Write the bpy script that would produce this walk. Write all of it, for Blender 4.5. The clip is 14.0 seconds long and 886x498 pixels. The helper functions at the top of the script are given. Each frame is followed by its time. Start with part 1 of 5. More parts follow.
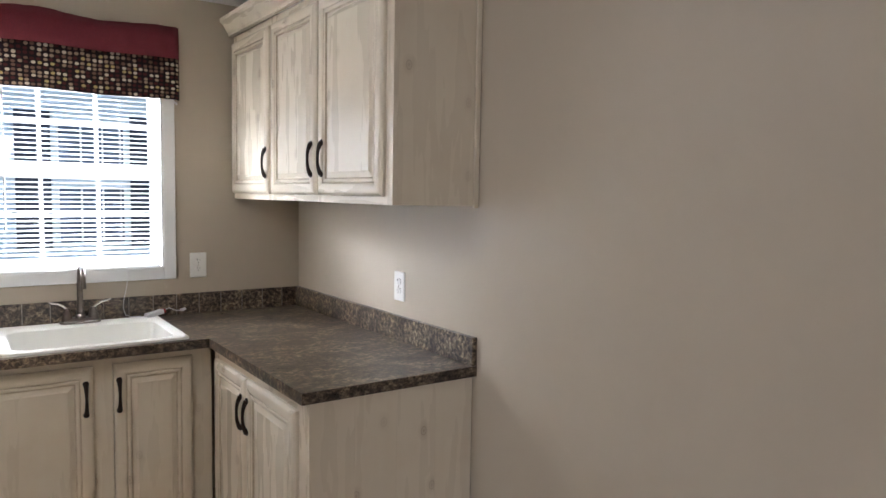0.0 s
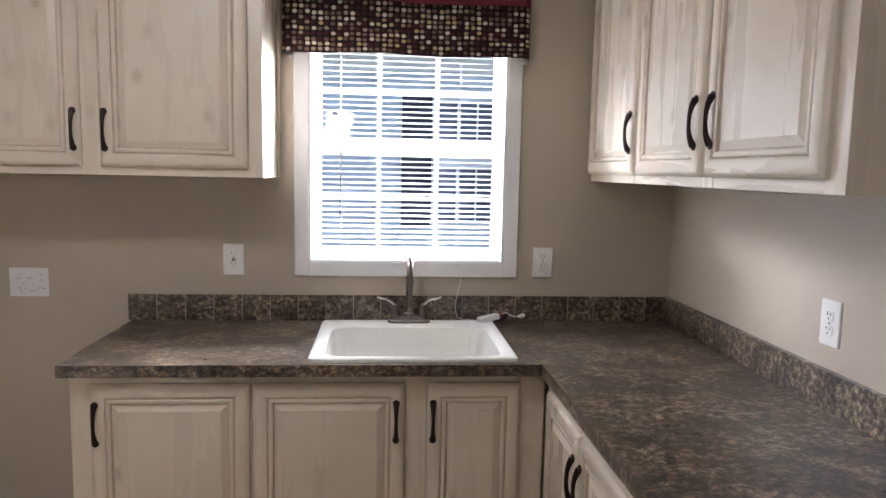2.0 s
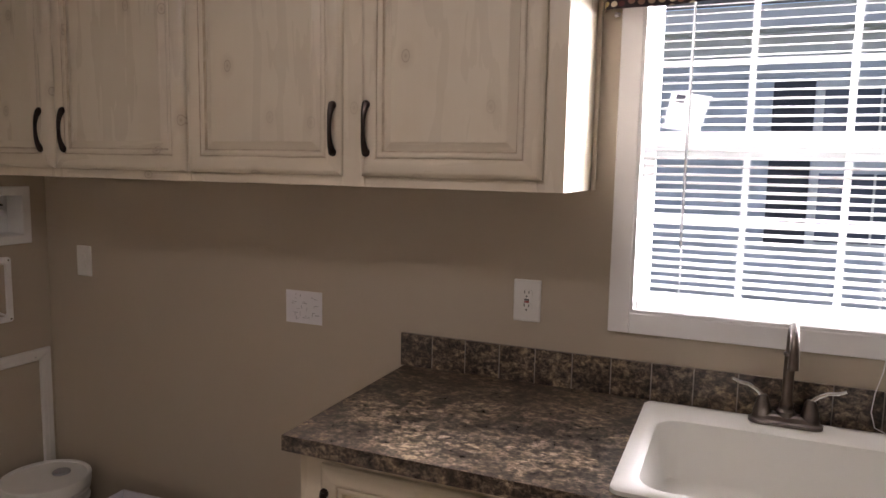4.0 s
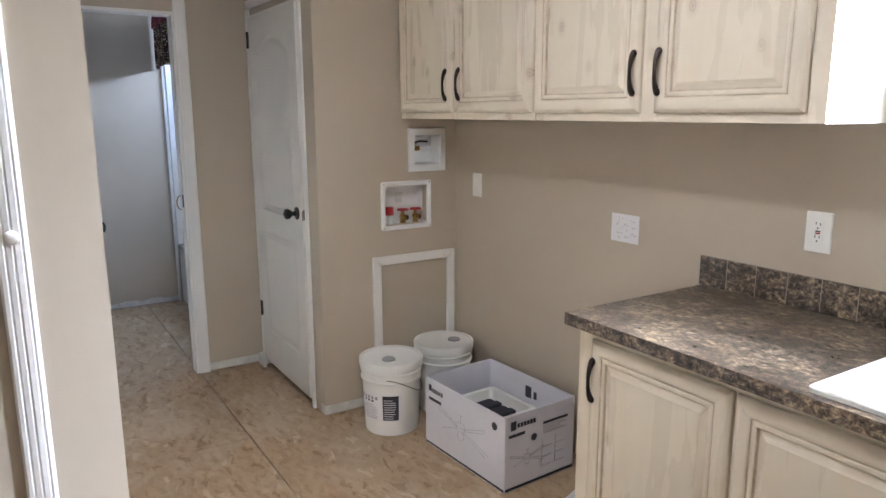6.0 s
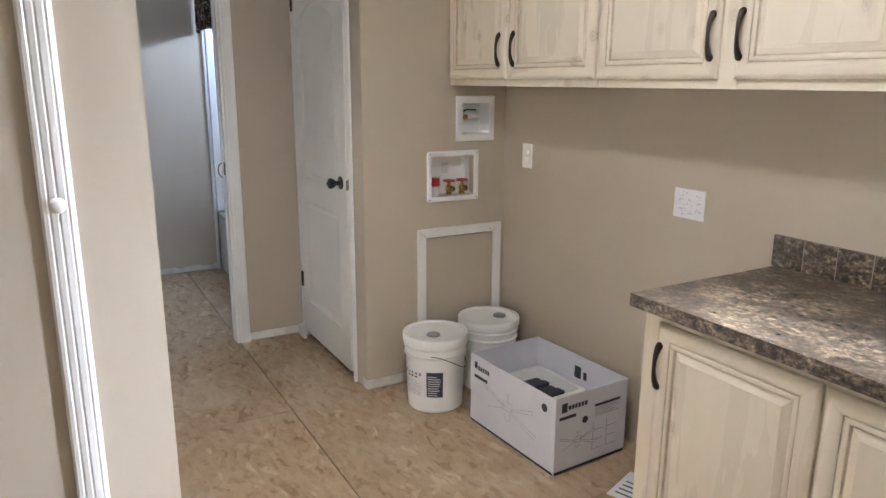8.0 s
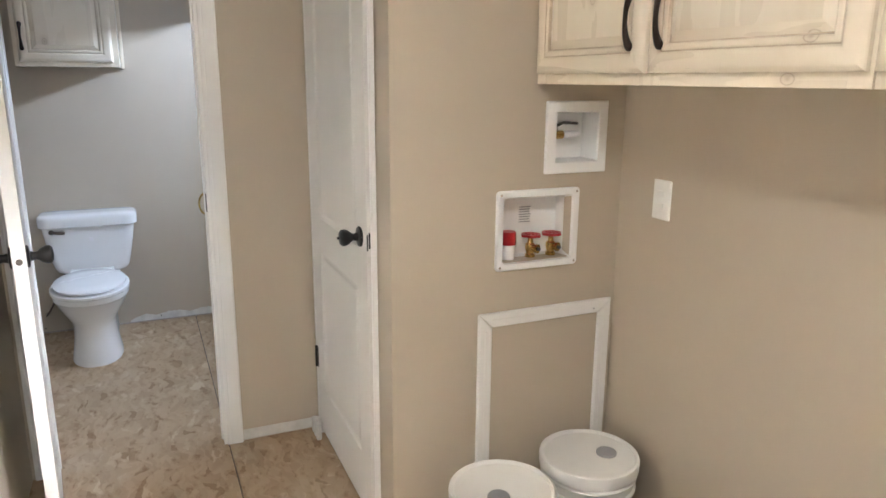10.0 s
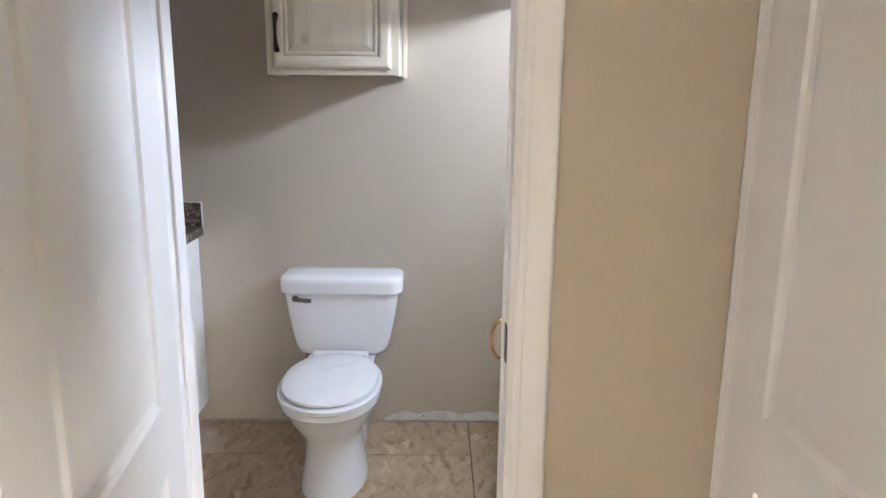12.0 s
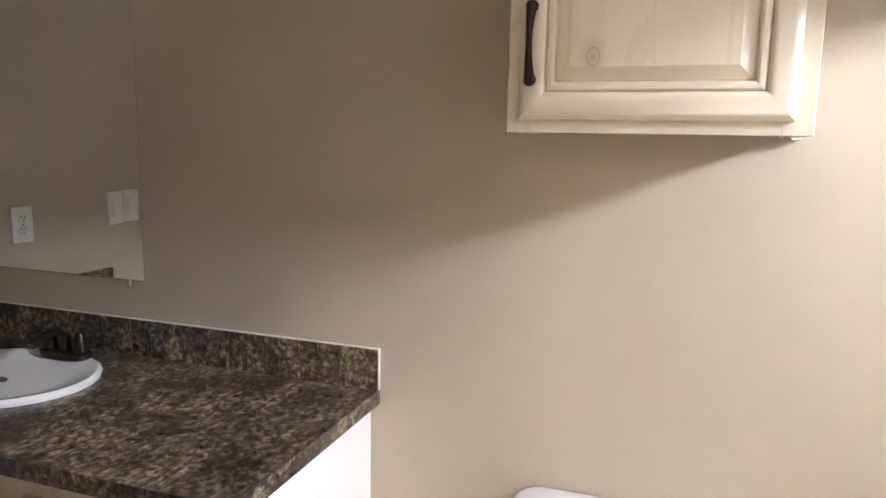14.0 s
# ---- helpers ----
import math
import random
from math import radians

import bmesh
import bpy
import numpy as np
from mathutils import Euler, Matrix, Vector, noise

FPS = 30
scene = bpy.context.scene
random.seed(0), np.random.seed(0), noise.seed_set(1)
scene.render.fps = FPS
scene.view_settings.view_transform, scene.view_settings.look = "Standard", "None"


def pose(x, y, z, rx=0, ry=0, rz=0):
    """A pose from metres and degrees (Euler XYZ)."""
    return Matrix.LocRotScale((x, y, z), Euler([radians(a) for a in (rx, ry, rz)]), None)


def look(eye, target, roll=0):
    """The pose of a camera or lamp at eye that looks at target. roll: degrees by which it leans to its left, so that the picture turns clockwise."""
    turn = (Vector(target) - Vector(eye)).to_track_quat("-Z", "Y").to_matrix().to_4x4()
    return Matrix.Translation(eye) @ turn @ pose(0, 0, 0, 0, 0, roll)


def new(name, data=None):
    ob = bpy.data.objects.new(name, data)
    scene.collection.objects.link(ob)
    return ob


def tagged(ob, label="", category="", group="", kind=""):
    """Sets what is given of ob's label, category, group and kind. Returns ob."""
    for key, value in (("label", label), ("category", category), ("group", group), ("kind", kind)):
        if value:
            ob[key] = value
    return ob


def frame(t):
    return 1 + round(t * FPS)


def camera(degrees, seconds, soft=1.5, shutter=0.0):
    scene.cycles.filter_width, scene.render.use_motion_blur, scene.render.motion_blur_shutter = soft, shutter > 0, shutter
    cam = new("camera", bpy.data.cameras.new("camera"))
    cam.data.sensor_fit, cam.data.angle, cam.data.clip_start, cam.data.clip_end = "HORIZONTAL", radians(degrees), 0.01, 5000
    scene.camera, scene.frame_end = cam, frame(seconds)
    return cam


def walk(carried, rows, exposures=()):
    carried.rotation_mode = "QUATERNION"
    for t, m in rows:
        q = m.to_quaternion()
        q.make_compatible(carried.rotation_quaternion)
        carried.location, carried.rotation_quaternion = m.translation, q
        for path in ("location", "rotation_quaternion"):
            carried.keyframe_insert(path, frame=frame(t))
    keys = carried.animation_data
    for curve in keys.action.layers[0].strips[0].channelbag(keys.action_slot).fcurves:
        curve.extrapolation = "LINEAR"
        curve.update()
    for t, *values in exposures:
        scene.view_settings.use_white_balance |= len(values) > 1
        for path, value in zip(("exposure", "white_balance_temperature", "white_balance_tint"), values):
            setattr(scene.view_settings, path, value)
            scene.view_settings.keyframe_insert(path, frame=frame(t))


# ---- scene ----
cam = camera(64.9, 14.0)
PATH = [
    (0, (-0.388, 0.65, 1.524), (0.757, 2.283, 1.368), 1.0),
    (0.5, (-0.3, 0.841, 1.523), (0.485, 2.67, 1.326), 1.2),
    (1, (-0.211, 0.997, 1.536), (0.396, 2.891, 1.323), 1.1),
    (1.5, (-0.08, 1.174, 1.543), (0.328, 3.119, 1.32), 1.0),
    (2, (-0.044, 1.415, 1.517), (0.124, 3.396, 1.292), 1.2),
    (2.5, (-0.036, 1.681, 1.529), (-0.043, 3.668, 1.303), 1.2),
    (3, (0.007, 1.94, 1.537), (-0.136, 3.922, 1.307), 1.1),
    (3.5, (-0.058, 2.147, 1.533), (-0.495, 4.084, 1.293), 1.2),
    (4, (-0.081, 2.244, 1.535), (-0.856, 4.073, 1.299), 1.1),
    (4.2, (-0.028, 2.248, 1.529), (-0.96, 4.002, 1.3), 1.0),
    (6.3, (0.548, 2.121, 1.501), (-1.139, 3.122, 1.112), 0.1),
    (6.5, (0.559, 2.134, 1.476), (-1.134, 3.127, 1.093), 0.4),
    (7, (0.556, 2.154, 1.492), (-1.132, 3.141, 1.068), 0.2),
    (7.5, (0.5, 2.128, 1.493), (-1.187, 3.101, 1.041), 0.4),
    (7.7, (0.46, 2.106, 1.495), (-1.229, 3.074, 1.037), 0.4),
    (9.8, (-0.641, 2.686, 1.486), (-2.407, 3.49, 0.999), 0.0),
    (10, (-0.779, 2.751, 1.489), (-2.562, 3.523, 1.016), 0.4),
    (10.5, (-1.186, 2.771, 1.49), (-3.028, 3.389, 1.016), 0.3),
    (11, (-1.559, 2.833, 1.462), (-3.462, 3.237, 0.998), 0.3),
    (11.5, (-1.958, 2.855, 1.442), (-3.893, 3.098, 1.001), 0.4),
    (11.8, (-2.207, 2.839, 1.458), (-4.153, 2.945, 1.008), 0.6),
    (12, (-2.349, 2.836, 1.472), (-4.302, 2.853, 1.04), 0.6),
    (12.2, (-2.514, 2.849, 1.473), (-4.464, 2.805, 1.034), 0.7),
    (12.5, (-2.761, 2.884, 1.462), (-4.712, 2.788, 1.031), 0.8),
    (13, (-3.103, 2.805, 1.471), (-5.053, 2.595, 1.08), 0.8),
    (13.5, (-3.466, 2.656, 1.539), (-5.377, 2.215, 1.145), 0.6),
    (14, (-3.8, 2.505, 1.525), (-5.668, 1.862, 1.214), 1.1),
]
walk(cam, [(t, look(eye, target, roll)) for t, eye, target, roll in PATH],
     exposures=[(0.0, 0.33, 5950, 12), (0.5, 0.2, 5950, 13), (1.5, 0.12, 5950, 14), (2.5, 0.0, 6000, 20), (3.0, -0.12, 5900, 20), (3.5, -0.8, 5900, 20), (4.0, -0.58, 6700, 24), (4.2, -0.5, 6800, 24),
                (6.3, 1.0, 5600, 11), (7.7, 1.0, 5750, 11), (9.8, 1.5, 6200, 11), (11.0, 1.42, 6100, 10), (11.5, 1.42, 6200, 12), (12.0, 1.6, 6700, 13), (12.5, 1.45, 7000, 14), (13.0, 1.5, 7500, 14), (13.5, 1.75, 8300, 17), (14.0, 2.2, 8000, 18)])

# ---- plan (metres) ----
CEIL = 2.44
WIN_Y = 4.165      # exterior wall with the kitchen window
RIGHT_X = 1.125    # wall beside the short leg of the counter
LAUN_X = -2.605    # laundry wall
CLOS_Y = 3.38      # closet wall
BATH_X = -3.56     # wall with the bathroom doorway, hall side
BATH_IN = -3.66    # the same wall, bathroom side
FAR_X = -5.32      # end wall of the bathroom
HALL_Y = 2.266     # left wall of the hall
STUB_X = -0.85     # end of that wall, facing the kitchen
BL_Y = 0.42        # left wall of the bathroom
BACK_Y = -3.0
TH = 0.1

# ---- world, sun, large lights ----
world = bpy.data.worlds.new("sky")
scene.world = world
world.use_nodes = True
wn = world.node_tree.nodes
sky = wn.new("ShaderNodeTexSky")
sky.sky_type = "NISHITA"
sky.sun_disc = False
SUN_EL, SUN_AZ = 62.0, -39.0
sky.sun_elevation = radians(SUN_EL)
sky.sun_rotation = radians(SUN_AZ)
world.node_tree.links.new(sky.outputs[0], wn["Background"].inputs[0])
wn["Background"].inputs[1].default_value = 0.15

sun = new("sun", bpy.data.lights.new("sun", "SUN"))
sun.data.energy = 2.2
sun.data.angle = radians(0.5)
sun.data.color = (1.0, 0.95, 0.88)
_d = Vector((math.sin(radians(SUN_AZ)) * math.cos(radians(SUN_EL)), math.cos(radians(SUN_AZ)) * math.cos(radians(SUN_EL)), math.sin(radians(SUN_EL))))
sun.matrix_world = look((0, 0, 20), Vector((0, 0, 20)) - _d)


def area_lamp(name, eye, target, w, h, watts, colour, spread=180):
    lamp = new(name, bpy.data.lights.new(name, "AREA"))
    lamp.data.shape = "RECTANGLE"
    lamp.data.size, lamp.data.size_y = w, h
    lamp.data.energy = watts
    lamp.data.spread = radians(spread)
    lamp.data.color = colour
    lamp.matrix_world = look(eye, target)
    return lamp


# lamps for the open sky on both sides of the kitchen window and over the tub, and an added fill in the unseen living
# end
area_lamp("daylight_kitchen_west", (-2.4, 5.7, 3.5), (0.05, 4.2, 1.6), 2.4, 1.8, 300, (0.95, 0.97, 1.0), 60)
area_lamp("daylight_kitchen_east", (2.6, 6.4, 2.6), (0.05, 4.2, 1.6), 2.6, 1.8, 760, (0.95, 0.97, 1.0), 60)
area_lamp("daylight_bath", (-4.5, 4.33, 2.2), (-4.5, 3.0, 1.85), 0.74, 0.24, 31, (0.63, 0.765, 1.0))
# made-up fill from the west, no known source behind it
area_lamp("fill_living", (-4.0 - TH - 0.03, -1.5, 1.05), (0.0, -1.5, 1.05), 1.7, 2.0, 62, (0.96, 0.97, 1.0))

# ---- materials ----


def mat(name, base=(0.8, 0.8, 0.8), rough=0.5, metal=0.0, spec=0.5):
    m = bpy.data.materials.new(name)
    m.use_nodes = True
    b = m.node_tree.nodes["Principled BSDF"]
    b.inputs["Base Color"].default_value = (*base, 1)
    b.inputs["Roughness"].default_value = rough
    b.inputs["Metallic"].default_value = metal
    b.inputs["Specular IOR Level"].default_value = spec
    return m


def node(m, kind, **values):
    n = m.node_tree.nodes.new(kind)
    for k, v in values.items():
        n.inputs[k.replace("_", " ")].default_value = v
    return n


def link(m, a, b):
    m.node_tree.links.new(a, b)


def coords(m, scale=(1, 1, 1), shift=True):
    """Object coordinates, scaled, moved by each object's random number."""
    tc = node(m, "ShaderNodeTexCoord")
    mp = node(m, "ShaderNodeMapping")
    mp.inputs["Scale"].default_value = scale
    link(m, tc.outputs["Object"], mp.inputs["Vector"])
    if shift:
        oi = node(m, "ShaderNodeObjectInfo")
        mul = node(m, "ShaderNodeMath")
        mul.operation = "MULTIPLY"
        mul.inputs[1].default_value = 37.0
        link(m, oi.outputs["Random"], mul.inputs[0])
        cb = node(m, "ShaderNodeCombineXYZ")
        for i in range(3):
            link(m, mul.outputs[0], cb.inputs[i])
        link(m, cb.outputs[0], mp.inputs["Location"])
    return mp.outputs[0]


def ramp(m, fac, stops, interpolation="LINEAR"):
    r = node(m, "ShaderNodeValToRGB")
    r.color_ramp.interpolation = interpolation
    e = r.color_ramp.elements
    while len(e) < len(stops):
        e.new(0.5)
    for el, (p, c) in zip(e, stops):
        el.position = p
        el.color = (*c, 1) if len(c) == 3 else c
    link(m, fac, r.inputs[0])
    return r.outputs[0]


def noise_tex(m, vec, scale, detail=4.0, rough=0.55, distortion=0.0):
    n = node(m, "ShaderNodeTexNoise", Scale=scale, Detail=detail, Roughness=rough, Distortion=distortion)
    link(m, vec, n.inputs["Vector"])
    return n.outputs["Fac"]


def mix(m, fac, a, b, kind="MIX"):
    n = node(m, "ShaderNodeMix")
    n.data_type = "RGBA"
    n.blend_type = kind
    for sock, v in ((n.inputs[0], fac), (n.inputs[6], a), (n.inputs[7], b)):
        if isinstance(v, (int, float)):
            sock.default_value = v
        elif isinstance(v, tuple):
            sock.default_value = (*v, 1)
        else:
            link(m, v, sock)
    return n.outputs[2]


def bump(m, fac, strength=0.2, distance=0.002):
    b = node(m, "ShaderNodeBump", Strength=strength, Distance=distance)
    link(m, fac, b.inputs["Height"])
    link(m, b.outputs[0], m.node_tree.nodes["Principled BSDF"].inputs["Normal"])


def bsdf(m, name):
    return m.node_tree.nodes["Principled BSDF"].inputs[name]


def wall_paint():
    m = mat("tan_wall_paint", rough=0.42, spec=0.4)
    v = coords(m, shift=False)
    big = noise_tex(m, v, 1.3, 3)
    fine = noise_tex(m, v, 260, 2)
    link(m, ramp(m, big, [(0.3, (0.461, 0.398, 0.316)), (0.7, (0.491, 0.425, 0.338))]), bsdf(m, "Base Color"))
    link(m, ramp(m, noise_tex(m, v, 4, 3), [(0.3, (0.38,) * 3), (0.7, (0.5,) * 3)]), bsdf(m, "Roughness"))
    bump(m, fine, 0.12, 0.0006)
    return m


def pine(name, along, flat=1):
    """Whitewashed knotty pine, with the grain along one axis and the face across another."""
    m = mat(name, rough=0.34, spec=0.5)
    s = [4.0, 4.0, 4.0]
    s[along] = 0.5
    s2 = [22.0, 22.0, 22.0]
    s2[along] = 1.1
    # knots, and the grain that bends round them
    k = [3.0, 3.0, 3.0]
    k[along] = 2.1
    k[flat] = 0.0
    vo = node(m, "ShaderNodeTexVoronoi", Scale=1.8, Randomness=1.0)
    vo.voronoi_dimensions = "2D"
    xyz, uv = node(m, "ShaderNodeSeparateXYZ"), node(m, "ShaderNodeCombineXYZ")
    link(m, coords(m, tuple(k)), xyz.inputs[0])
    link(m, xyz.outputs[along], uv.inputs[0])
    link(m, xyz.outputs[3 - along - flat], uv.inputs[1])
    link(m, uv.outputs[0], vo.inputs["Vector"])
    sep = node(m, "ShaderNodeSeparateColor")
    link(m, vo.outputs["Color"], sep.inputs[0])
    some = ramp(m, sep.outputs[0], [(0.0, (0.0,) * 3), (0.3, (0.5,) * 3), (0.6, (1.0,) * 3)], "CONSTANT")
    near = ramp(m, vo.outputs["Distance"], [(0.008, (0.42,) * 3), (0.03, (0.22,) * 3), (0.046, (0.20,) * 3), (0.056, (0.50,) * 3), (0.066, (0.14,) * 3), (0.15, (0.0,) * 3)])
    knot = mix(m, 1.0, near, some, "MULTIPLY")
    grain = noise_tex(m, coords(m, tuple(s)), 4.0, 3, 0.5, 0.25)
    fine = noise_tex(m, coords(m, tuple(s2)), 5.0, 4, 0.6, 0.3)
    blot = noise_tex(m, coords(m, (1.6, 1.6, 1.6)), 2.6, 4, 0.6, 0.6)
    col = ramp(m, grain, [(0.2, (0.70, 0.62, 0.495)), (0.8, (0.735, 0.665, 0.55))])
    col = mix(m, ramp(m, fine, [(0.3, (0.03,) * 3), (0.5, (0.0,) * 3)]), col, (0.50, 0.40, 0.29))
    col = mix(m, ramp(m, blot, [(0.30, (0.24,) * 3), (0.55, (0.0,) * 3)]), col, (0.62, 0.50, 0.365))
    col = mix(m, knot, col, (0.20, 0.115, 0.06))
    link(m, col, bsdf(m, "Base Color"))
    link(m, ramp(m, grain, [(0.3, (0.34,) * 3), (0.7, (0.23,) * 3)]), bsdf(m, "Roughness"))
    bump(m, fine, 0.04, 0.0005)
    return m


def glaze():
    m = mat("brown_glaze", rough=0.45)
    n = noise_tex(m, coords(m, (2, 2, 2)), 12, 4)
    link(m, ramp(m, n, [(0.3, (0.46, 0.37, 0.26)), (0.7, (0.64, 0.55, 0.43))]), bsdf(m, "Base Color"))
    return m


def laminate():
    """Stone-look laminate: dark ground, drawn-out tan and grey blotches, fine specks."""
    m = mat("mottled_stone_laminate", rough=0.33, spec=0.5)
    v = coords(m, (0.82, 1.0, 1.0))
    zone = noise_tex(m, v, 8.5, 6, 0.66, 0.6)
    f = noise_tex(m, v, 64, 9, 0.71, 0.35)
    g = noise_tex(m, v, 120, 5, 0.7)
    hue = noise_tex(m, v, 19, 3, 0.5, 0.4)
    tone = ramp(m, f, [(0.39, (0.026, 0.020, 0.018)), (0.465, (0.080, 0.060, 0.048)), (0.535, (0.185, 0.142, 0.104)), (0.62, (0.40, 0.325, 0.232))])
    shade = ramp(m, zone, [(0.38, (0.32, 0.29, 0.28)), (0.48, (0.62, 0.59, 0.55)), (0.57, (1.15, 1.10, 0.98))])
    col = mix(m, 1.0, tone, shade, "MULTIPLY")
    cool = mix(m, 1.0, col, (0.95, 0.98, 1.06), "MULTIPLY")
    col = mix(m, ramp(m, hue, [(0.44, (0.0,) * 3), (0.58, (1.0,) * 3)]), col, cool)
    col = mix(m, ramp(m, g, [(0.56, (0.0,) * 3), (0.68, (0.22,) * 3)]), col, (0.40, 0.34, 0.27))
    link(m, col, bsdf(m, "Base Color"))
    link(m, ramp(m, f, [(0.3, (0.26,) * 3), (0.7, (0.38,) * 3)]), bsdf(m, "Roughness"))
    bump(m, g, 0.12, 0.0006)
    return m


def osb():
    m = mat("flake_board", rough=0.7, spec=0.3)
    v = coords(m, (1, 1, 1))
    warp = node(m, "ShaderNodeTexNoise", Scale=7.0, Detail=3.0)
    link(m, v, warp.inputs["Vector"])
    vm = node(m, "ShaderNodeVectorMath")
    vm.operation = "MULTIPLY_ADD"
    link(m, warp.outputs["Color"], vm.inputs[0])
    vm.inputs[1].default_value = (0.16, 0.16, 0.0)
    link(m, v, vm.inputs[2])
    cells = []
    for sc, rot in ((46.0, 0.5), (40.0, 2.0)):
        mp = node(m, "ShaderNodeMapping")
        mp.inputs["Rotation"].default_value = (0, 0, rot)
        mp.inputs["Scale"].default_value = (0.32, 1.0, 1.0)
        link(m, vm.outputs[0], mp.inputs["Vector"])
        vo = node(m, "ShaderNodeTexVoronoi", Scale=sc, Randomness=1.0)
        link(m, mp.outputs[0], vo.inputs["Vector"])
        cells.append(vo)
    pick = noise_tex(m, v, 6, 2)
    sep = [node(m, "ShaderNodeSeparateColor") for _ in cells]
    for s, c in zip(sep, cells):
        link(m, c.outputs["Color"], s.inputs[0])
    tone = [ramp(m, s.outputs[0], [(0.0, (0.28, 0.19, 0.11)), (0.05, (0.30, 0.205, 0.12)), (0.07, (0.365, 0.262, 0.165)), (0.5, (0.41, 0.30, 0.192)), (0.93, (0.44, 0.326, 0.212)), (1.0, (0.52, 0.405, 0.275))]) for s in sep]
    col = mix(m, ramp(m, pick, [(0.45, (0.0,) * 3), (0.55, (1.0,) * 3)]), tone[0], tone[1])
    smear = noise_tex(m, coords(m, (1.0, 2.0, 1.0)), 17, 6, 0.62, 0.35)
    col = mix(m, ramp(m, smear, [(0.54, (0.0,) * 3), (0.62, (0.3,) * 3), (0.72, (0.7,) * 3)]), col, (0.20, 0.108, 0.05))
    dust = noise_tex(m, v, 2.2, 4)
    col = mix(m, ramp(m, dust, [(0.48, (0.0,) * 3), (0.78, (0.45,) * 3)]), col, (0.66, 0.58, 0.47))
    link(m, col, bsdf(m, "Base Color"))
    bump(m, smear, 0.2, 0.001)
    return m


def door_white(name="white_moulded_door_paint", base=(0.73, 0.715, 0.68), rough=0.45):
    m = mat(name, base, rough)
    v = coords(m)
    link(m, ramp(m, noise_tex(m, v, 3, 4), [(0.3, tuple(c * 0.95 for c in base)), (0.7, base)]), bsdf(m, "Base Color"))
    bump(m, noise_tex(m, coords(m, (60, 60, 4)), 4, 4), 0.02, 0.0004)
    return m


def varied(name, base, rough, metal=0.0, scale=20, spread=0.12, bumps=0.0):
    m = mat(name, base, rough, metal)
    v = coords(m)
    n = noise_tex(m, v, scale, 4)
    lo = tuple(c * (1 - spread) for c in base)
    hi = tuple(min(1, c * (1 + spread)) for c in base)
    link(m, ramp(m, n, [(0.3, lo), (0.7, hi)]), bsdf(m, "Base Color"))
    if bumps:
        bump(m, n, bumps, 0.001)
    return m


def dotted_fabric():
    m = mat("brown_dotted_fabric", rough=0.9, spec=0.2)
    tc = node(m, "ShaderNodeUVMap")
    mp = node(m, "ShaderNodeMapping")
    mp.inputs["Scale"].default_value = (40, 57, 1)
    link(m, tc.outputs[0], mp.inputs["Vector"])
    vo = node(m, "ShaderNodeTexVoronoi", Scale=1.0, Randomness=0.28)
    vo.voronoi_dimensions = "2D"
    link(m, mp.outputs[0], vo.inputs["Vector"])
    dot = ramp(m, vo.outputs["Distance"], [(0.33, (1.0,) * 3), (0.39, (0.0,) * 3)])
    sep = node(m, "ShaderNodeSeparateColor")
    link(m, vo.outputs["Color"], sep.inputs[0])
    tint = ramp(m, sep.outputs[0], [(0.0, (0.06, 0.015, 0.016)), (0.28, (0.15, 0.085, 0.06)), (0.5, (0.30, 0.22, 0.15)), (0.76, (0.56, 0.49, 0.37)), (0.94, (0.42, 0.33, 0.14))], "CONSTANT")
    col = mix(m, dot, (0.016, 0.010, 0.012), tint)
    link(m, col, bsdf(m, "Base Color"))
    return m


WALL = wall_paint()
PINE_V, PINE_H, PINE_S, GLAZE = pine("whitewashed_pine_upright", 2), pine("whitewashed_pine_level", 0), pine("whitewashed_pine_side", 2, 0), glaze()
LAM = laminate()
OSB = osb()
DOORW = door_white()
TRIMW = door_white("white_trim_paint", (0.80, 0.79, 0.77), 0.3)
VINYL = varied("white_vinyl", (0.82, 0.82, 0.82), 0.3, scale=8, spread=0.02)
CEILM = varied("ceiling_white", (0.84, 0.83, 0.80), 0.85, scale=160, spread=0.05, bumps=0.3)
DRYW = varied("bare_drywall", (0.62, 0.61, 0.58), 0.85, scale=14, spread=0.15)
BRONZE = varied("oil_rubbed_bronze", (0.035, 0.024, 0.02), 0.32, 0.75, 30, 0.3)
BLACKM = varied("black_metal", (0.008, 0.007, 0.007), 0.3, 0.0, 30, 0.2)
PEWTER = varied("pewter_metal", (0.17, 0.145, 0.13), 0.28, 1.0, 30, 0.15)
CHROME = varied("chrome", (0.72, 0.72, 0.72), 0.12, 1.0, 30, 0.04)
BRASS = varied("brass", (0.55, 0.38, 0.13), 0.2, 1.0, 60, 0.2)
PORC = varied("white_porcelain", (0.80, 0.80, 0.80), 0.12, scale=3, spread=0.015)
SINKM = varied("white_sink_acrylic", (0.85, 0.84, 0.79), 0.6, scale=4, spread=0.02)
FIBRE = varied("white_fibreglass", (0.82, 0.82, 0.81), 0.18, scale=4, spread=0.015)
PLATE = varied("white_plate_plastic", (0.80, 0.79, 0.76), 0.35, scale=10, spread=0.02)
DARKP = mat("dark_slot", (0.03, 0.03, 0.03), 0.5)
REDP = varied("red_enamel", (0.36, 0.010, 0.016), 0.35, scale=40, spread=0.15)
PAILM = varied("white_pail_plastic", (0.80, 0.795, 0.775), 0.32, scale=6, spread=0.02)
CARD = varied("white_carton_print", (0.66, 0.65, 0.71), 0.6, scale=7, spread=0.03)
CARDIN = varied("carton_inside_grey", (0.50, 0.50, 0.53), 0.8, scale=12, spread=0.08)
INK = mat("dark_ink", (0.03, 0.03, 0.045), 0.6)
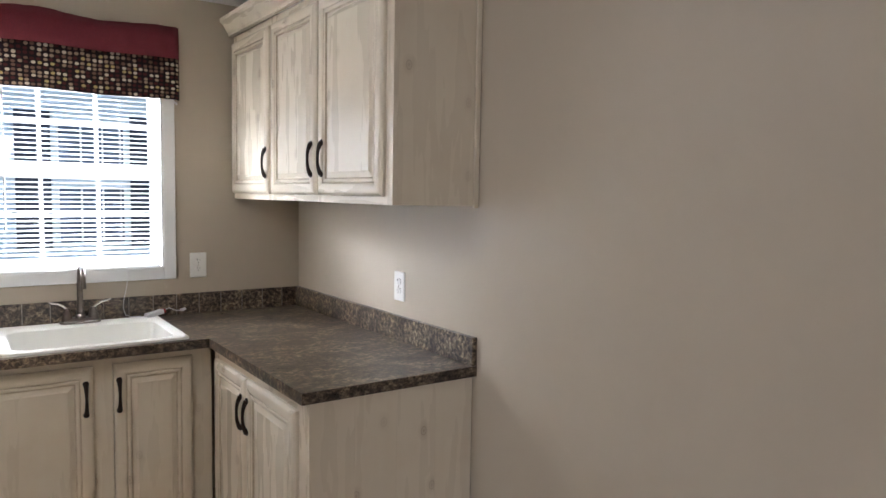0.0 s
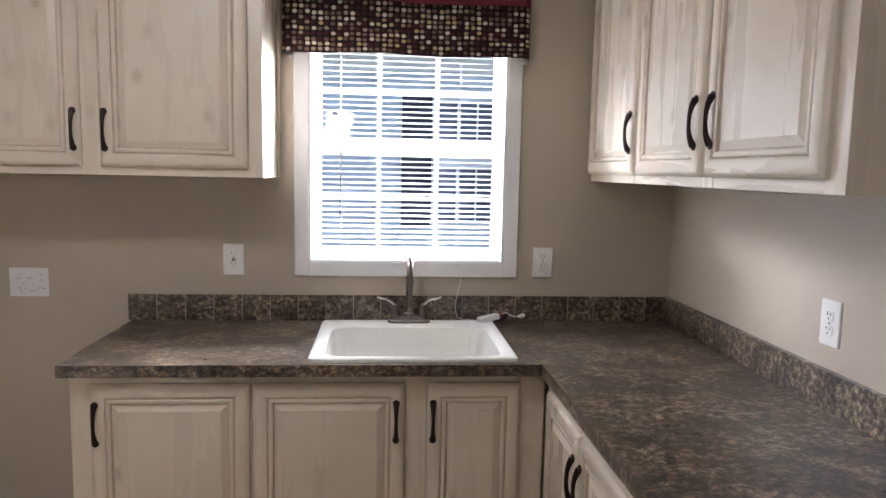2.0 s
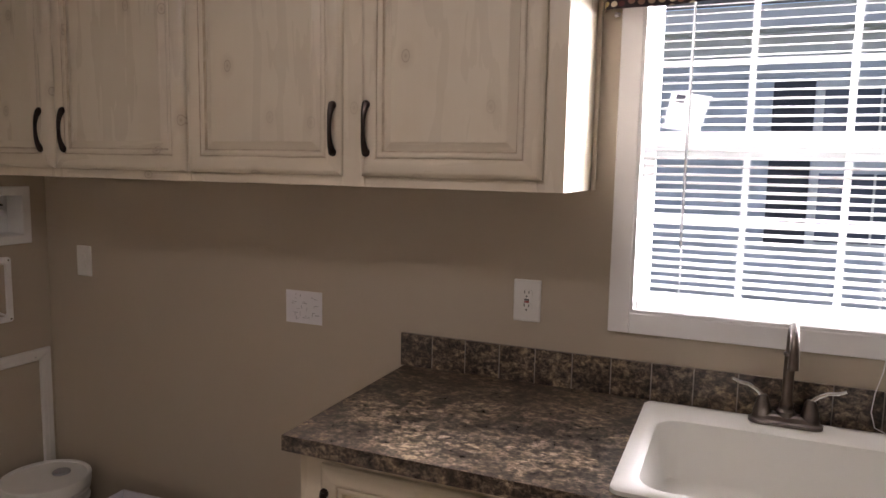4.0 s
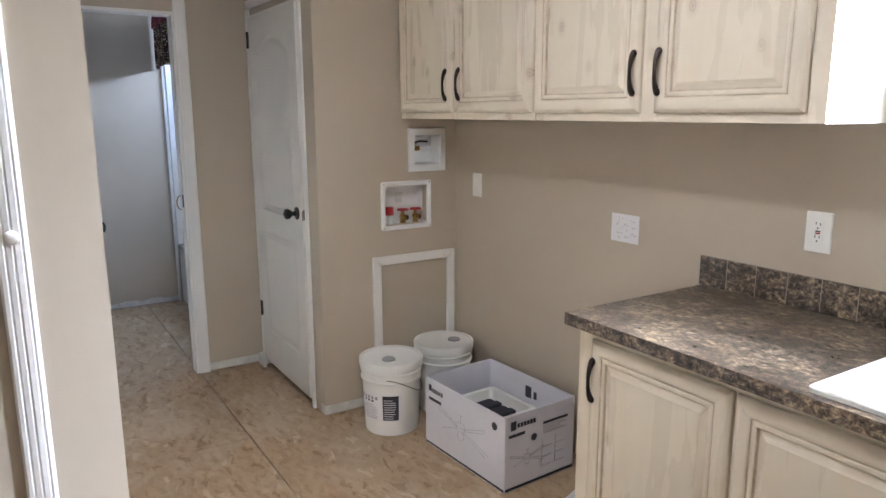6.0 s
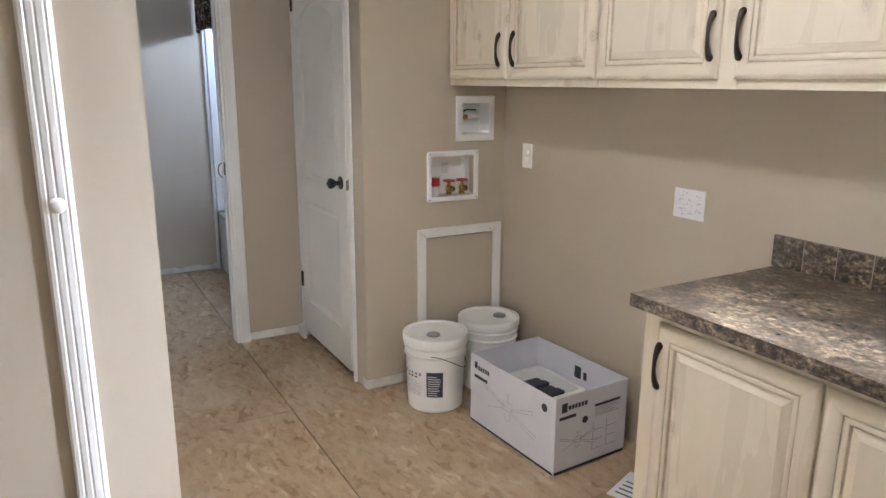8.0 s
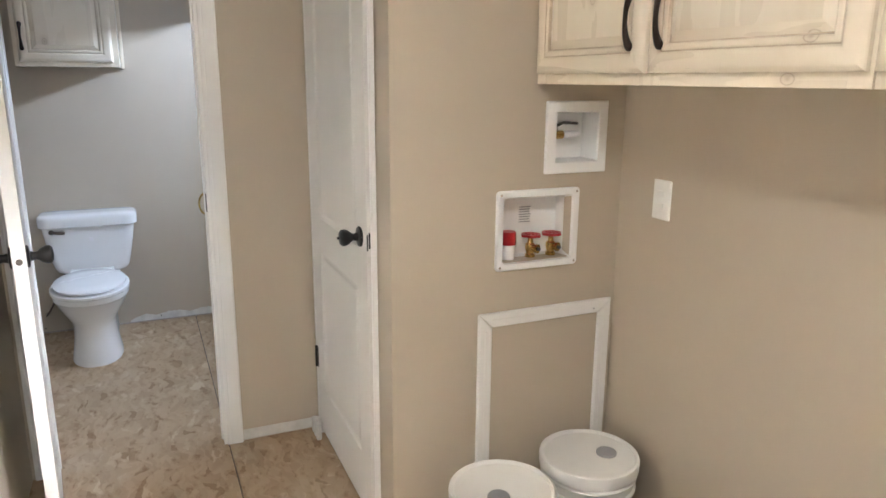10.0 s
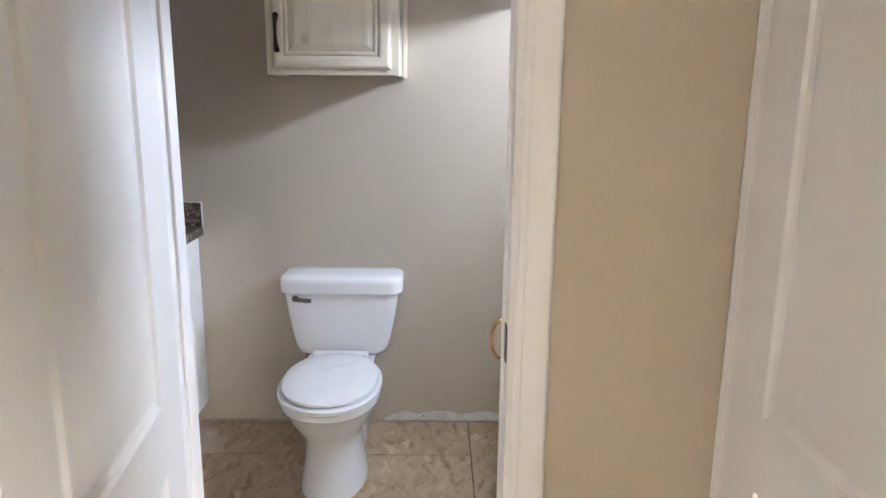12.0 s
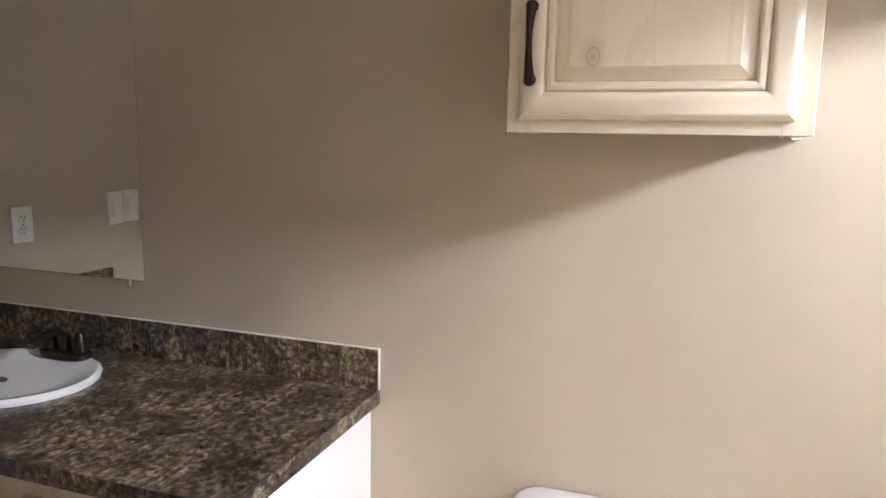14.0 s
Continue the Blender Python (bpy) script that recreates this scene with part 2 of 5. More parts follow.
GREYINK = mat("grey_ink", (0.30, 0.30, 0.32), 0.6)
PAPER = varied("white_paper", (0.78, 0.77, 0.80), 0.8, scale=12, spread=0.03)
FAB_RED = varied("burgundy_cloth", (0.125, 0.012, 0.022), 0.85, scale=300, spread=0.25, bumps=0.2)
FAB_DOT = dotted_fabric()
RUBBER = mat("dark_gap", (0.06, 0.05, 0.045), 0.8)
GROUT = varied("grey_grout", (0.36, 0.32, 0.28), 0.9, scale=40, spread=0.2)
WHITE_SIDE = varied("white_melamine_side", (0.78, 0.775, 0.76), 0.35, scale=5, spread=0.03)

SLATM = mat("white_blind_slat", (0.84, 0.84, 0.83), 0.4)
_b = SLATM.node_tree.nodes["Principled BSDF"]
_t = node(SLATM, "ShaderNodeBsdfTranslucent", Color=(0.85, 0.85, 0.84, 1))
_m = node(SLATM, "ShaderNodeMixShader", Fac=0.35)
link(SLATM, _b.outputs[0], _m.inputs[1])
link(SLATM, _t.outputs[0], _m.inputs[2])
link(SLATM, _m.outputs[0], SLATM.node_tree.nodes["Material Output"].inputs["Surface"])

GLASS = mat("window_glass", (0.97, 0.99, 0.98), 0.02)
bsdf(GLASS, "Transmission Weight").default_value = 1.0
bsdf(GLASS, "IOR").default_value = 1.02
MIRROR = mat("mirror_silver", (0.86, 0.87, 0.86), 0.015, 1.0)
CLEAR = mat("clear_acrylic", (0.9, 0.92, 0.92), 0.08)
bsdf(CLEAR, "Transmission Weight").default_value = 0.6

# ---- building helpers ----


def part(name, bm, material, parent=None, label="", smooth=False):
    me = bpy.data.meshes.new(name)
    bmesh.ops.recalc_face_normals(bm, faces=bm.faces)
    bm.to_mesh(me)
    bm.free()
    for m in material if isinstance(material, (list, tuple)) else [material]:
        me.materials.append(m)
    if smooth:
        for p in me.polygons:
            p.use_smooth = True
        me.set_sharp_from_angle(angle=radians(38))
    ob = new(name, me)
    if parent is not None:
        ob.parent = parent
    return tagged(ob, label)


def thing(name, label, category, m=None, group="", kind=""):
    ob = new(name)
    ob.empty_display_size = 0.1
    if m is not None:
        ob.matrix_world = m
    return tagged(ob, label, category, group, kind)


def add_box(bm, x0, x1, y0, y1, z0, z1, bevel=0.0, mi=0):
    v = [bm.verts.new((x, y, z)) for x in (x0, x1) for y in (y0, y1) for z in (z0, z1)]
    fs = [bm.faces.new([v[i] for i in f]) for f in ((0, 1, 3, 2), (4, 6, 7, 5), (0, 4, 5, 1), (2, 3, 7, 6), (0, 2, 6, 4), (1, 5, 7, 3))]
    for f in fs:
        f.material_index = mi
    if bevel:
        es = list({e for f in fs for e in f.edges})
        r = bmesh.ops.bevel(bm, geom=es, offset=bevel, segments=2, affect="EDGES", profile=0.5)
        for f in r["faces"]:
            f.material_index = mi
    return bm


def box(x0, x1, y0, y1, z0, z1, bevel=0.0):
    return add_box(bmesh.new(), min(x0, x1), max(x0, x1), min(y0, y1), max(y0, y1), min(z0, z1), max(z0, z1), bevel)


def add_loft(bm, rings, caps=True, mi=0):
    """Rings of equally many points, joined by quads; ends closed."""
    rows = [[bm.verts.new(p) for p in r] for r in rings]
    n = len(rows[0])
    for a, b in zip(rows, rows[1:]):
        for i in range(n):
            f = bm.faces.new((a[i], a[(i + 1) % n], b[(i + 1) % n], b[i]))
            f.material_index = mi
    if caps:
        for r in (rows[0], rows[-1]):
            f = bm.faces.new(r)
            f.material_index = mi
    return bm


def add_tube(bm, pts, radii, seg=10, mi=0, flat=1.0):
    """A tube along points, with a radius at each; flat squeezes it across."""
    pts = [Vector(p) for p in pts]
    if isinstance(radii, (int, float)):
        radii = [radii] * len(pts)
    rings = []
    side = None
    for i, p in enumerate(pts):
        d = (pts[min(i + 1, len(pts) - 1)] - pts[max(i - 1, 0)]).normalized()
        if side is None:
            side = d.cross(Vector((0, 0, 1)))
            if side.length < 0.1:
                side = d.cross(Vector((1, 0, 0)))
        side = (side - d * side.dot(d)).normalized()
        up = d.cross(side)
        rings.append([p + radii[i] * (math.cos(a) * side * flat + math.sin(a) * up) for a in (2 * math.pi * k / seg for k in range(seg))])
    return add_loft(bm, rings, mi=mi)


def add_lathe(bm, profile, seg=24, centre=(0, 0, 0), axis="z", mi=0):
    """Turned body from (radius, height) pairs."""
    cx, cy, cz = centre
    rings = []
    for r, h in profile:
        r = max(r, 0.0004)
        ring = []
        for k in range(seg):
            a = 2 * math.pi * k / seg
            u, w = r * math.cos(a), r * math.sin(a)
            ring.append({"z": (cx + u, cy + w, cz + h), "y": (cx + u, cy + h, cz + w), "x": (cx + h, cy + u, cz + w)}[axis])
        rings.append(ring)
    return add_loft(bm, rings, mi=mi)


def rounded(cx, cy, z, w, d, r, seg=5):
    """A rounded rectangle as a ring of points."""
    out = []
    for sx, sy, a0 in ((1, 1, 0), (-1, 1, 90), (-1, -1, 180), (1, -1, 270)):
        for k in range(seg + 1):
            a = radians(a0 + 90 * k / seg)
            out.append((cx + sx * (w / 2 - r) + r * math.cos(a), cy + sy * (d / 2 - r) + r * math.sin(a), z))
    return out


def oval(cx, cy, z, a, b, n=28, power=2.0):
    out = []
    for k in range(n):
        t = 2 * math.pi * k / n
        c, s = math.cos(t), math.sin(t)
        out.append((cx + a * math.copysign(abs(c) ** (2 / power), c), cy + b * math.copysign(abs(s) ** (2 / power), s), z))
    return out


def structure(name, bm, material, label="", category="", parent=None):
    ob = part(name, bm, material, parent)
    return tagged(ob, label, category, "", "structure")


# ---- walls, floor, ceiling ----
def wall_with_hole(bm, axis, at, th, u0, u1, z1, holes):
    """A wall of real thickness along u, with rectangular holes (u0, u1, z0, z1), as one closed shell."""
    lo, hi = sorted((at, at + th))
    us = sorted({u0, u1} | {h[0] for h in holes} | {h[1] for h in holes})
    zs = sorted({0.0, z1} | {h[2] for h in holes} | {h[3] for h in holes})
    verts = {}

    def vert(u, d, z):
        key = (u, d, z)
        if key not in verts:
            verts[key] = bm.verts.new((u, d, z) if axis == "y" else (d, u, z))
        return verts[key]

    def solid(i, k):
        if not (0 <= i < len(us) - 1 and 0 <= k < len(zs) - 1):
            return False
        um, zm = (us[i] + us[i + 1]) / 2, (zs[k] + zs[k + 1]) / 2
        return not any(h[0] < um < h[1] and h[2] < zm < h[3] for h in holes)

    for i in range(len(us) - 1):
        for k in range(len(zs) - 1):
            if not solid(i, k):
                continue
            a, b, c, d = us[i], us[i + 1], zs[k], zs[k + 1]
            for y in (lo, hi):
                bm.faces.new([vert(a, y, c), vert(b, y, c), vert(b, y, d), vert(a, y, d)])
            for di, dk, (p, q) in ((-1, 0, ((a, c), (a, d))), (1, 0, ((b, c), (b, d))), (0, -1, ((a, c), (b, c))), (0, 1, ((a, d), (b, d)))):
                if not solid(i + di, k + dk):
                    bm.faces.new([vert(p[0], lo, p[1]), vert(q[0], lo, q[1]), vert(q[0], hi, q[1]), vert(p[0], hi, p[1])])
    return bm


WX0, WX1, WZ0, WZ1 = -0.338, 0.43, 1.15, 2.06      # kitchen window opening
BWX0, BWX1, BWZ0, BWZ1 = -4.9, -4.1, 2.02, 2.38    # bathroom window opening
structure("wall_north", wall_with_hole(bmesh.new(), "y", WIN_Y, 0.13, FAR_X - TH, RIGHT_X + TH, CEIL, [(BWX0, BWX1, BWZ0, BWZ1), (WX0, WX1, WZ0, WZ1)]), WALL, "tan painted exterior wall with two window openings", "wall")
structure("wall_east", wall_with_hole(bmesh.new(), "x", RIGHT_X, TH, BACK_Y, WIN_Y, CEIL, []), WALL, "smooth tan painted kitchen wall", "wall")
structure("wall_laundry", wall_with_hole(bmesh.new(), "x", LAUN_X - TH, TH, CLOS_Y, WIN_Y, CEIL, [(3.905, 4.063, 1.241, 1.398), (3.738, 3.979, 0.943, 1.141)]), WALL, "tan painted laundry wall with utility boxes", "wall")
structure("wall_closet", wall_with_hole(bmesh.new(), "y", CLOS_Y, TH, BATH_IN + 0.1, LAUN_X - TH, CEIL, [(-3.51, -2.742, 0, 2.04)]), WALL, "tan painted wall round the closet door", "wall")
DY0, DY1 = 2.335, 2.985
structure("wall_bathroom", wall_with_hole(bmesh.new(), "x", BATH_IN, TH, BL_Y - TH, WIN_Y, CEIL, [(DY0, DY1, 0, 2.04)]), WALL, "tan painted wall with the bathroom doorway", "wall")
structure("wall_hall", box(BATH_X, STUB_X, HALL_Y - TH, HALL_Y, 0, CEIL), WALL, "tan painted hall wall", "wall")
structure("wall_stub", box(STUB_X - TH, STUB_X, 1.5, HALL_Y - TH, 0, CEIL), WALL, "tan painted wall end with a white batten", "wall")
structure("wall_far", box(FAR_X - TH, FAR_X, BL_Y - TH, WIN_Y, 0, CEIL), WALL, "tan painted end wall of the bathroom", "wall")
structure("wall_bath_south", box(FAR_X, BATH_IN, BL_Y - TH, BL_Y, 0, CEIL), WALL, "tan painted bathroom side wall", "wall")
structure("wall_south", box(-4.0, RIGHT_X + TH, BACK_Y - TH, BACK_Y, 0, CEIL), WALL, "plain tan wall of the living end", "wall")
# opening added only to let the living-end fill lamp through
structure("wall_west", wall_with_hole(bmesh.new(), "x", -4.0 - TH, TH, BACK_Y - TH, 1.5, CEIL, [(-2.4, -0.6, 0.02, 2.05)]), WALL, "plain tan wall of the living end", "wall")
structure("wall_living", box(-4.0, STUB_X - TH, 1.5 - TH, 1.5, 0, CEIL), WALL, "plain tan wall of the living end", "wall")
structure("ceiling", box(FAR_X - TH, RIGHT_X + TH, BACK_Y - TH, WIN_Y + 0.13, CEIL, CEIL + 0.08), CEILM, "white textured ceiling", "ceiling")

floor_thing = structure("floor", box(FAR_X - TH, RIGHT_X + TH, BACK_Y - TH, WIN_Y + 0.13, -0.12, -0.016), RUBBER, "bare flake-board subfloor in large sheets", "floor")
SHEET_W, SHEET_L, GAP = 1.22, 2.44, 0.0058
row = 0
y0 = 2.985 - 5 * SHEET_W
while y0 < WIN_Y:
    x0 = -2.57 - SHEET_L * 2 - (SHEET_L / 2 if row % 2 else 0)
    while x0 < RIGHT_X:
        a0, a1 = max(x0 + GAP / 2, FAR_X), min(x0 + SHEET_L - GAP / 2, RIGHT_X)
        b0, b1 = max(y0 + GAP / 2, BACK_Y), min(y0 + SHEET_W - GAP / 2, WIN_Y)
        if a1 - a0 > 0.02 and b1 - b0 > 0.02:
            part("floor_sheet", box(a0, a1, b0, b1, -0.016, 0.0), OSB, floor_thing)
        x0 += SHEET_L
    y0 += SHEET_W
    row += 1

# ---- trim ----
def casing_profile(w):
    """Fluted flat casing: (across, proud) pairs."""
    return [(0, 0), (0, 0.009), (0.004, 0.012), (w * 0.2, 0.013), (w * 0.25, 0.0115), (w * 0.31, 0.013), (w * 0.46, 0.014), (w * 0.51, 0.012), (w * 0.57, 0.014), (w * 0.74, 0.014), (w * 0.79, 0.0115), (w * 0.85, 0.013), (w - 0.004, 0.011), (w, 0.007), (w, 0)]


def smooth_profile(w):
    """Plain door casing, thicker at its outer edge."""
    return [(0, 0), (0, 0.008), (0.003, 0.0105), (w * 0.18, 0.0115), (w * 0.24, 0.0105), (w * 0.3, 0.0118), (w * 0.7, 0.0145), (w * 0.9, 0.015), (w - 0.003, 0.0135), (w, 0.010), (w, 0)]


def add_casing(bm, w, length, place, fluted=False):
    """A straight run of casing: local x across, y proud (towards -y), z along; place maps local points to the world."""
    pr = casing_profile(w) if fluted else smooth_profile(w)
    add_loft(bm, [[place @ Vector((x, -y, z)) for x, y in pr] for z in (0, length)])


def upright(x, y, rz, z=0.0):
    return pose(x, y, z, 0, 0, rz)


# batten on the wall end
BAT_Y, BAT_W = 2.102, 0.049
bat = thing("wall_batten", "white fluted vertical batten on the tan wall end", "trim", kind="structure")
bm = bmesh.new()
add_casing(bm, BAT_W, CEIL - 0.005, upright(STUB_X, BAT_Y, 90), True)
part("batten", bm, TRIMW, bat)
for z in (1.307, 0.752):
    bm = bmesh.new()
    add_lathe(bm, [(0.012, 0.008), (0.0125, 0.016), (0.009, 0.021), (0.003, 0.023)], 14, (STUB_X, BAT_Y + BAT_W / 2, z), "x")
    part("bumper", bm, PLATE, bat, "round white plastic cap", True)

# doorway of the bathroom
dw = thing("door_frame_bathroom", "white painted door jamb and fluted casing", "door frame", kind="structure")
for name, ya, yb in (("jamb", DY0, DY0 + 0.018), ("jamb", DY1 - 0.018, DY1)):
    part(name, box(BATH_IN - 0.004, BATH_X + 0.004, ya, yb, 0, 2.04), TRIMW, dw)
part("head_jamb", box(BATH_IN - 0.004, BATH_X + 0.004, DY0 + 0.018, DY1 - 0.018, 2.022, 2.04), TRIMW, dw)
for ya in (DY0, DY1 - 0.03):
    part("door_stop", box(BATH_X - 0.055, BATH_X - 0.045, ya + 0.005, ya + 0.025 if ya == DY0 else ya + 0.02, 0, 2.02, 0.002), TRIMW, dw)
for x, rz, s in ((BATH_X, 90, 1), (BATH_IN, -90, -1)):
    for yc in (DY1 - 0.006, DY0 - 0.058):
        bm = bmesh.new()
        add_casing(bm, 0.064, 2.098, upright(x, yc if s > 0 else yc + 0.064, rz))
        part("casing", bm, TRIMW, dw)
    part("head_casing", box(x, x + s * 0.013, DY0 - 0.058, DY1 + 0.058, 2.099, 2.16, 0.003), TRIMW, dw)
bm = box(BATH_X - 0.04, BATH_X - 0.012, DY1 - 0.0205, DY1 - 0.018, 0.985, 1.055)
part("strike_plate", bm, BLACKM, dw, "black metal strike plate")
bm = bmesh.new()
add_tube(bm, [(BATH_X - 0.085, DY1 - 0.019 - 0.022 * math.sin(a), 1.005 - 0.04 * math.cos(a)) for a in [k * math.pi / 10 for k in range(11)]], 0.0034, 8)
part("wire_loop", bm, BRASS, dw, "thin loop of yellowish cord at the jamb")

# closet door frame
CX0, CX1 = -3.51, -2.742
cf = thing("door_frame_closet", "narrow white casing round the closet door", "door frame", kind="structure")
for xa, xb in ((CX0, CX0 + 0.016), (CX1 - 0.016, CX1)):
    part("jamb", box(xa, xb, CLOS_Y - 0.003, CLOS_Y + TH + 0.003, 0, 2.04), TRIMW, cf)
part("head_jamb", box(CX0 + 0.016, CX1 - 0.016, CLOS_Y - 0.003, CLOS_Y + TH, 2.024, 2.04), TRIMW, cf)
for xa in (CX0 - 0.046, CX1 - 0.012):
    bm = bmesh.new()
    add_casing(bm, 0.058 if xa < -3 else 0.034, 2.07, upright(xa, CLOS_Y - 0.004, 0), xa < -3)
    part("casing", bm, TRIMW, cf)
part("head_casing", box(CX0 - 0.032, CX1 + 0.032, CLOS_Y - 0.013, CLOS_Y, 2.071, 2.12, 0.003), TRIMW, cf)
structure("closet_back", box(CX0 - 0.06, LAUN_X - TH, CLOS_Y + 0.6, CLOS_Y + 0.65, 0, CEIL), WALL, "plain tan back of the closet", "wall")

# bare strip along the foot of the walls
bs_ = thing("baseboard", "unpainted strip of drywall along the wall foot", "baseboard", kind="structure")
for x0, x1, y0, y1 in ((BATH_X, BATH_X + 0.004, DY1 + 0.06, CLOS_Y - 0.012), (LAUN_X, LAUN_X + 0.004, CLOS_Y, WIN_Y), (LAUN_X - 0.05, LAUN_X, CLOS_Y - 0.004, CLOS_Y)):
    part("strip", box(x0, x1, y0, y1, 0.006, 0.05, 0.0), DRYW, bs_)
part("caulk_line", box(FAR_X, FAR_X + 0.009, 1.81, 3.24, 0.0, 0.006), GROUT, bs_)
random.seed(21)
bm = bmesh.new()
n = 40
ys = [2.60 + 0.64 * k / n for k in range(n + 1)]
tops = [0.012 + 0.034 * min(1, k / 6) + random.uniform(-0.004, 0.004) + 0.007 * math.sin(k * 0.5) for k in range(n + 1)]
add_loft(bm, [[(FAR_X + 0.0002, y, 0.0062), (FAR_X + 0.0024, y, 0.0062), (FAR_X + 0.0024, y, t), (FAR_X + 0.0002, y, t)] for y, t in zip(ys, tops)])
part("torn_strip", bm, DRYW, bs_)
for y in (2.14, 2.78):
    bm = bmesh.new()
    add_lathe(bm, [(0.004, 0.004), (0.004, 0.006)], 8, (FAR_X, y, 0.03), "x")
    part("nail_head", bm, DARKP, bs_)
scrap = thing("drywall_scrap", "torn scrap of bare drywall in the hall corner", "debris")
bm = bmesh.new()
random.seed(5)
for k in range(5):
    x, y = BATH_X + 0.02 + 0.02 * k, CLOS_Y - 0.05 + 0.006 * (k % 2)
    add_box(bm, x, x + 0.022, y, y + 0.02, 0, random.uniform(0.03, 0.09), 0.003)
part("scrap", bm, DRYW, scrap)


# ---- raised-panel cabinet doors, handles, cabinets ----
RINGS = [(0.0, 0.0, 0), (0.0, -0.010, 0), (0.002, -0.0130, 0), (0.007, -0.0170, 0), (0.014, -0.0200, 0), (0.023, -0.0216, 0), (0.033, -0.0215, 0), (0.040, -0.0198, 0), (0.0445, -0.0172, 0), (0.0460, -0.0140, 1), (0.0475, -0.0155, 0), (0.051, -0.0175, 0), (0.057, -0.0175, 0), (0.0610, -0.0155, 0), (0.0630, -0.0090, 1), (0.0655, -0.0088, 0), (0.084, -0.0160, 0), (0.0865, -0.0172, 0)]


def panel_door(parent, w, h, place, name="door"):
    """Raised-panel door with mitred frame: front towards -y, lower left corner at the origin."""
    bm = bmesh.new()
    rows = []
    for inset, dep, _ in RINGS:
        rows.append([bm.verts.new((x, dep, z)) for x, z in ((inset, inset), (w - inset, inset), (w - inset, h - inset), (inset, h - inset))])
    for k, (a, b) in enumerate(zip(rows, rows[1:])):
        for i in range(4):
            f = bm.faces.new((a[i], a[(i + 1) % 4], b[(i + 1) % 4], b[i]))
            f.material_index = 2 if RINGS[k + 1][2] or RINGS[k][2] else (1 if i in (0, 2) else 0)
    f = bm.faces.new(rows[-1])
    f.material_index = 0
    bm.faces.new(rows[0])
    ob = part(name, bm, [PINE_V, PINE_H, GLAZE], parent, smooth=True)
    ob.data.set_sharp_from_angle(angle=radians(16))
    ob.matrix_local = place
    return ob


def bow_handle(parent, x, y, z, level_=False):
    """Bow pull with flattened, flared feet."""
    bm = bmesh.new()
    pts, rad = [], []
    for k in range(17):
        t = -1 + k / 8
        pts.append((0, -0.004 - 0.0145 * (1 - abs(t) ** 2.6), 0.060 * t))
        rad.append(0.0055 + 0.0047 * abs(t) ** 1.9)
    add_tube(bm, pts, rad, 8)
    for s in (-1, 1):
        add_lathe(bm, [(0.004, -0.0075), (0.0105, -0.006), (0.0115, -0.002), (0.009, 0.0)], 12, (0, 0, 0.060 * s), "y")
    ob = part("handle", bm, BRONZE, parent, "dark bronze bow pull", True)
    ob.matrix_local = pose(x, y, z, 0, 90 if level_ else 0, 0)
    return ob


def cabinet(name, label, m, w, h, d, doors, group, side_mat=None, toe=0.0, open_top=False):
    """Face-frame cabinet: face at y 0, back at y d. doors: (x0, x1, z0, z1, handle x, handle z)."""
    c = thing(name, label, "cabinet", m, group)
    sm = side_mat or PINE_S
    z0 = toe
    bm = bmesh.new()
    add_box(bm, 0, 0.016, 0.018, d, z0, h)
    part("side_panel", bm, sm, c)
    bm = bmesh.new()
    add_box(bm, w - 0.016, w, 0.018, d, z0, h)
    part("side_panel", bm, sm, c)
    part("bottom_panel", box(0.016, w - 0.016, 0.018, d - 0.006, z0 + 0.012, z0 + 0.026), PINE_H, c)
    if not open_top:
        part("top_panel", box(0.016, w - 0.016, 0.018, d - 0.006, h - 0.014, h - 0.002), PINE_H, c)
    part("back_panel", box(0.016, w - 0.016, d - 0.006, d, z0 + 0.026, h - 0.014), PINE_V, c)
    # face frame: uprights and rails
    edges = sorted({0.0, w} | {round((a[1] + b[0]) / 2, 4) for a, b in zip(doors, doors[1:]) if b[0] - a[1] > 0.004})
    sw = 0.045
    first, last = max(sw, doors[0][0] + 0.015), min(w - sw, doors[-1][1] - 0.015)
    for k, e in enumerate(edges):
        lo, hi = (0, first) if k == 0 else ((last, w) if k == len(edges) - 1 else (e - sw / 2 - 0.012, e + sw / 2 + 0.012))
        part("stile", box(lo, hi, 0, 0.018, z0, h, 0.0012), PINE_V, c)
    for a, b in zip(edges, edges[1:]):
        lo = first if a == 0 else a + sw / 2 + 0.012
        hi = last if b == w else b - sw / 2 - 0.012
        part("rail", box(lo, hi, 0.0005, 0.018, z0, z0 + 0.045, 0.0012), PINE_H, c)
        part("rail", box(lo, hi, 0.0005, 0.018, h - 0.055, h, 0.0012), PINE_H, c)
    for x0, x1, za, zb, hx, hz in doors:
        dr = panel_door(c, x1 - x0, zb - za, pose(x0, -0.0005, za))
        if hx is not None:
            bow_handle(dr, hx - x0, -0.0212, hz - za)
    if toe:
        part("toe_kick", box(0.0, w, 0.07, 0.085, 0, toe), PINE_H, c)
    return c


UZ, UH = 1.478, 0.80
UD = 0.325
g = "wall cabinets over the laundry and counter"
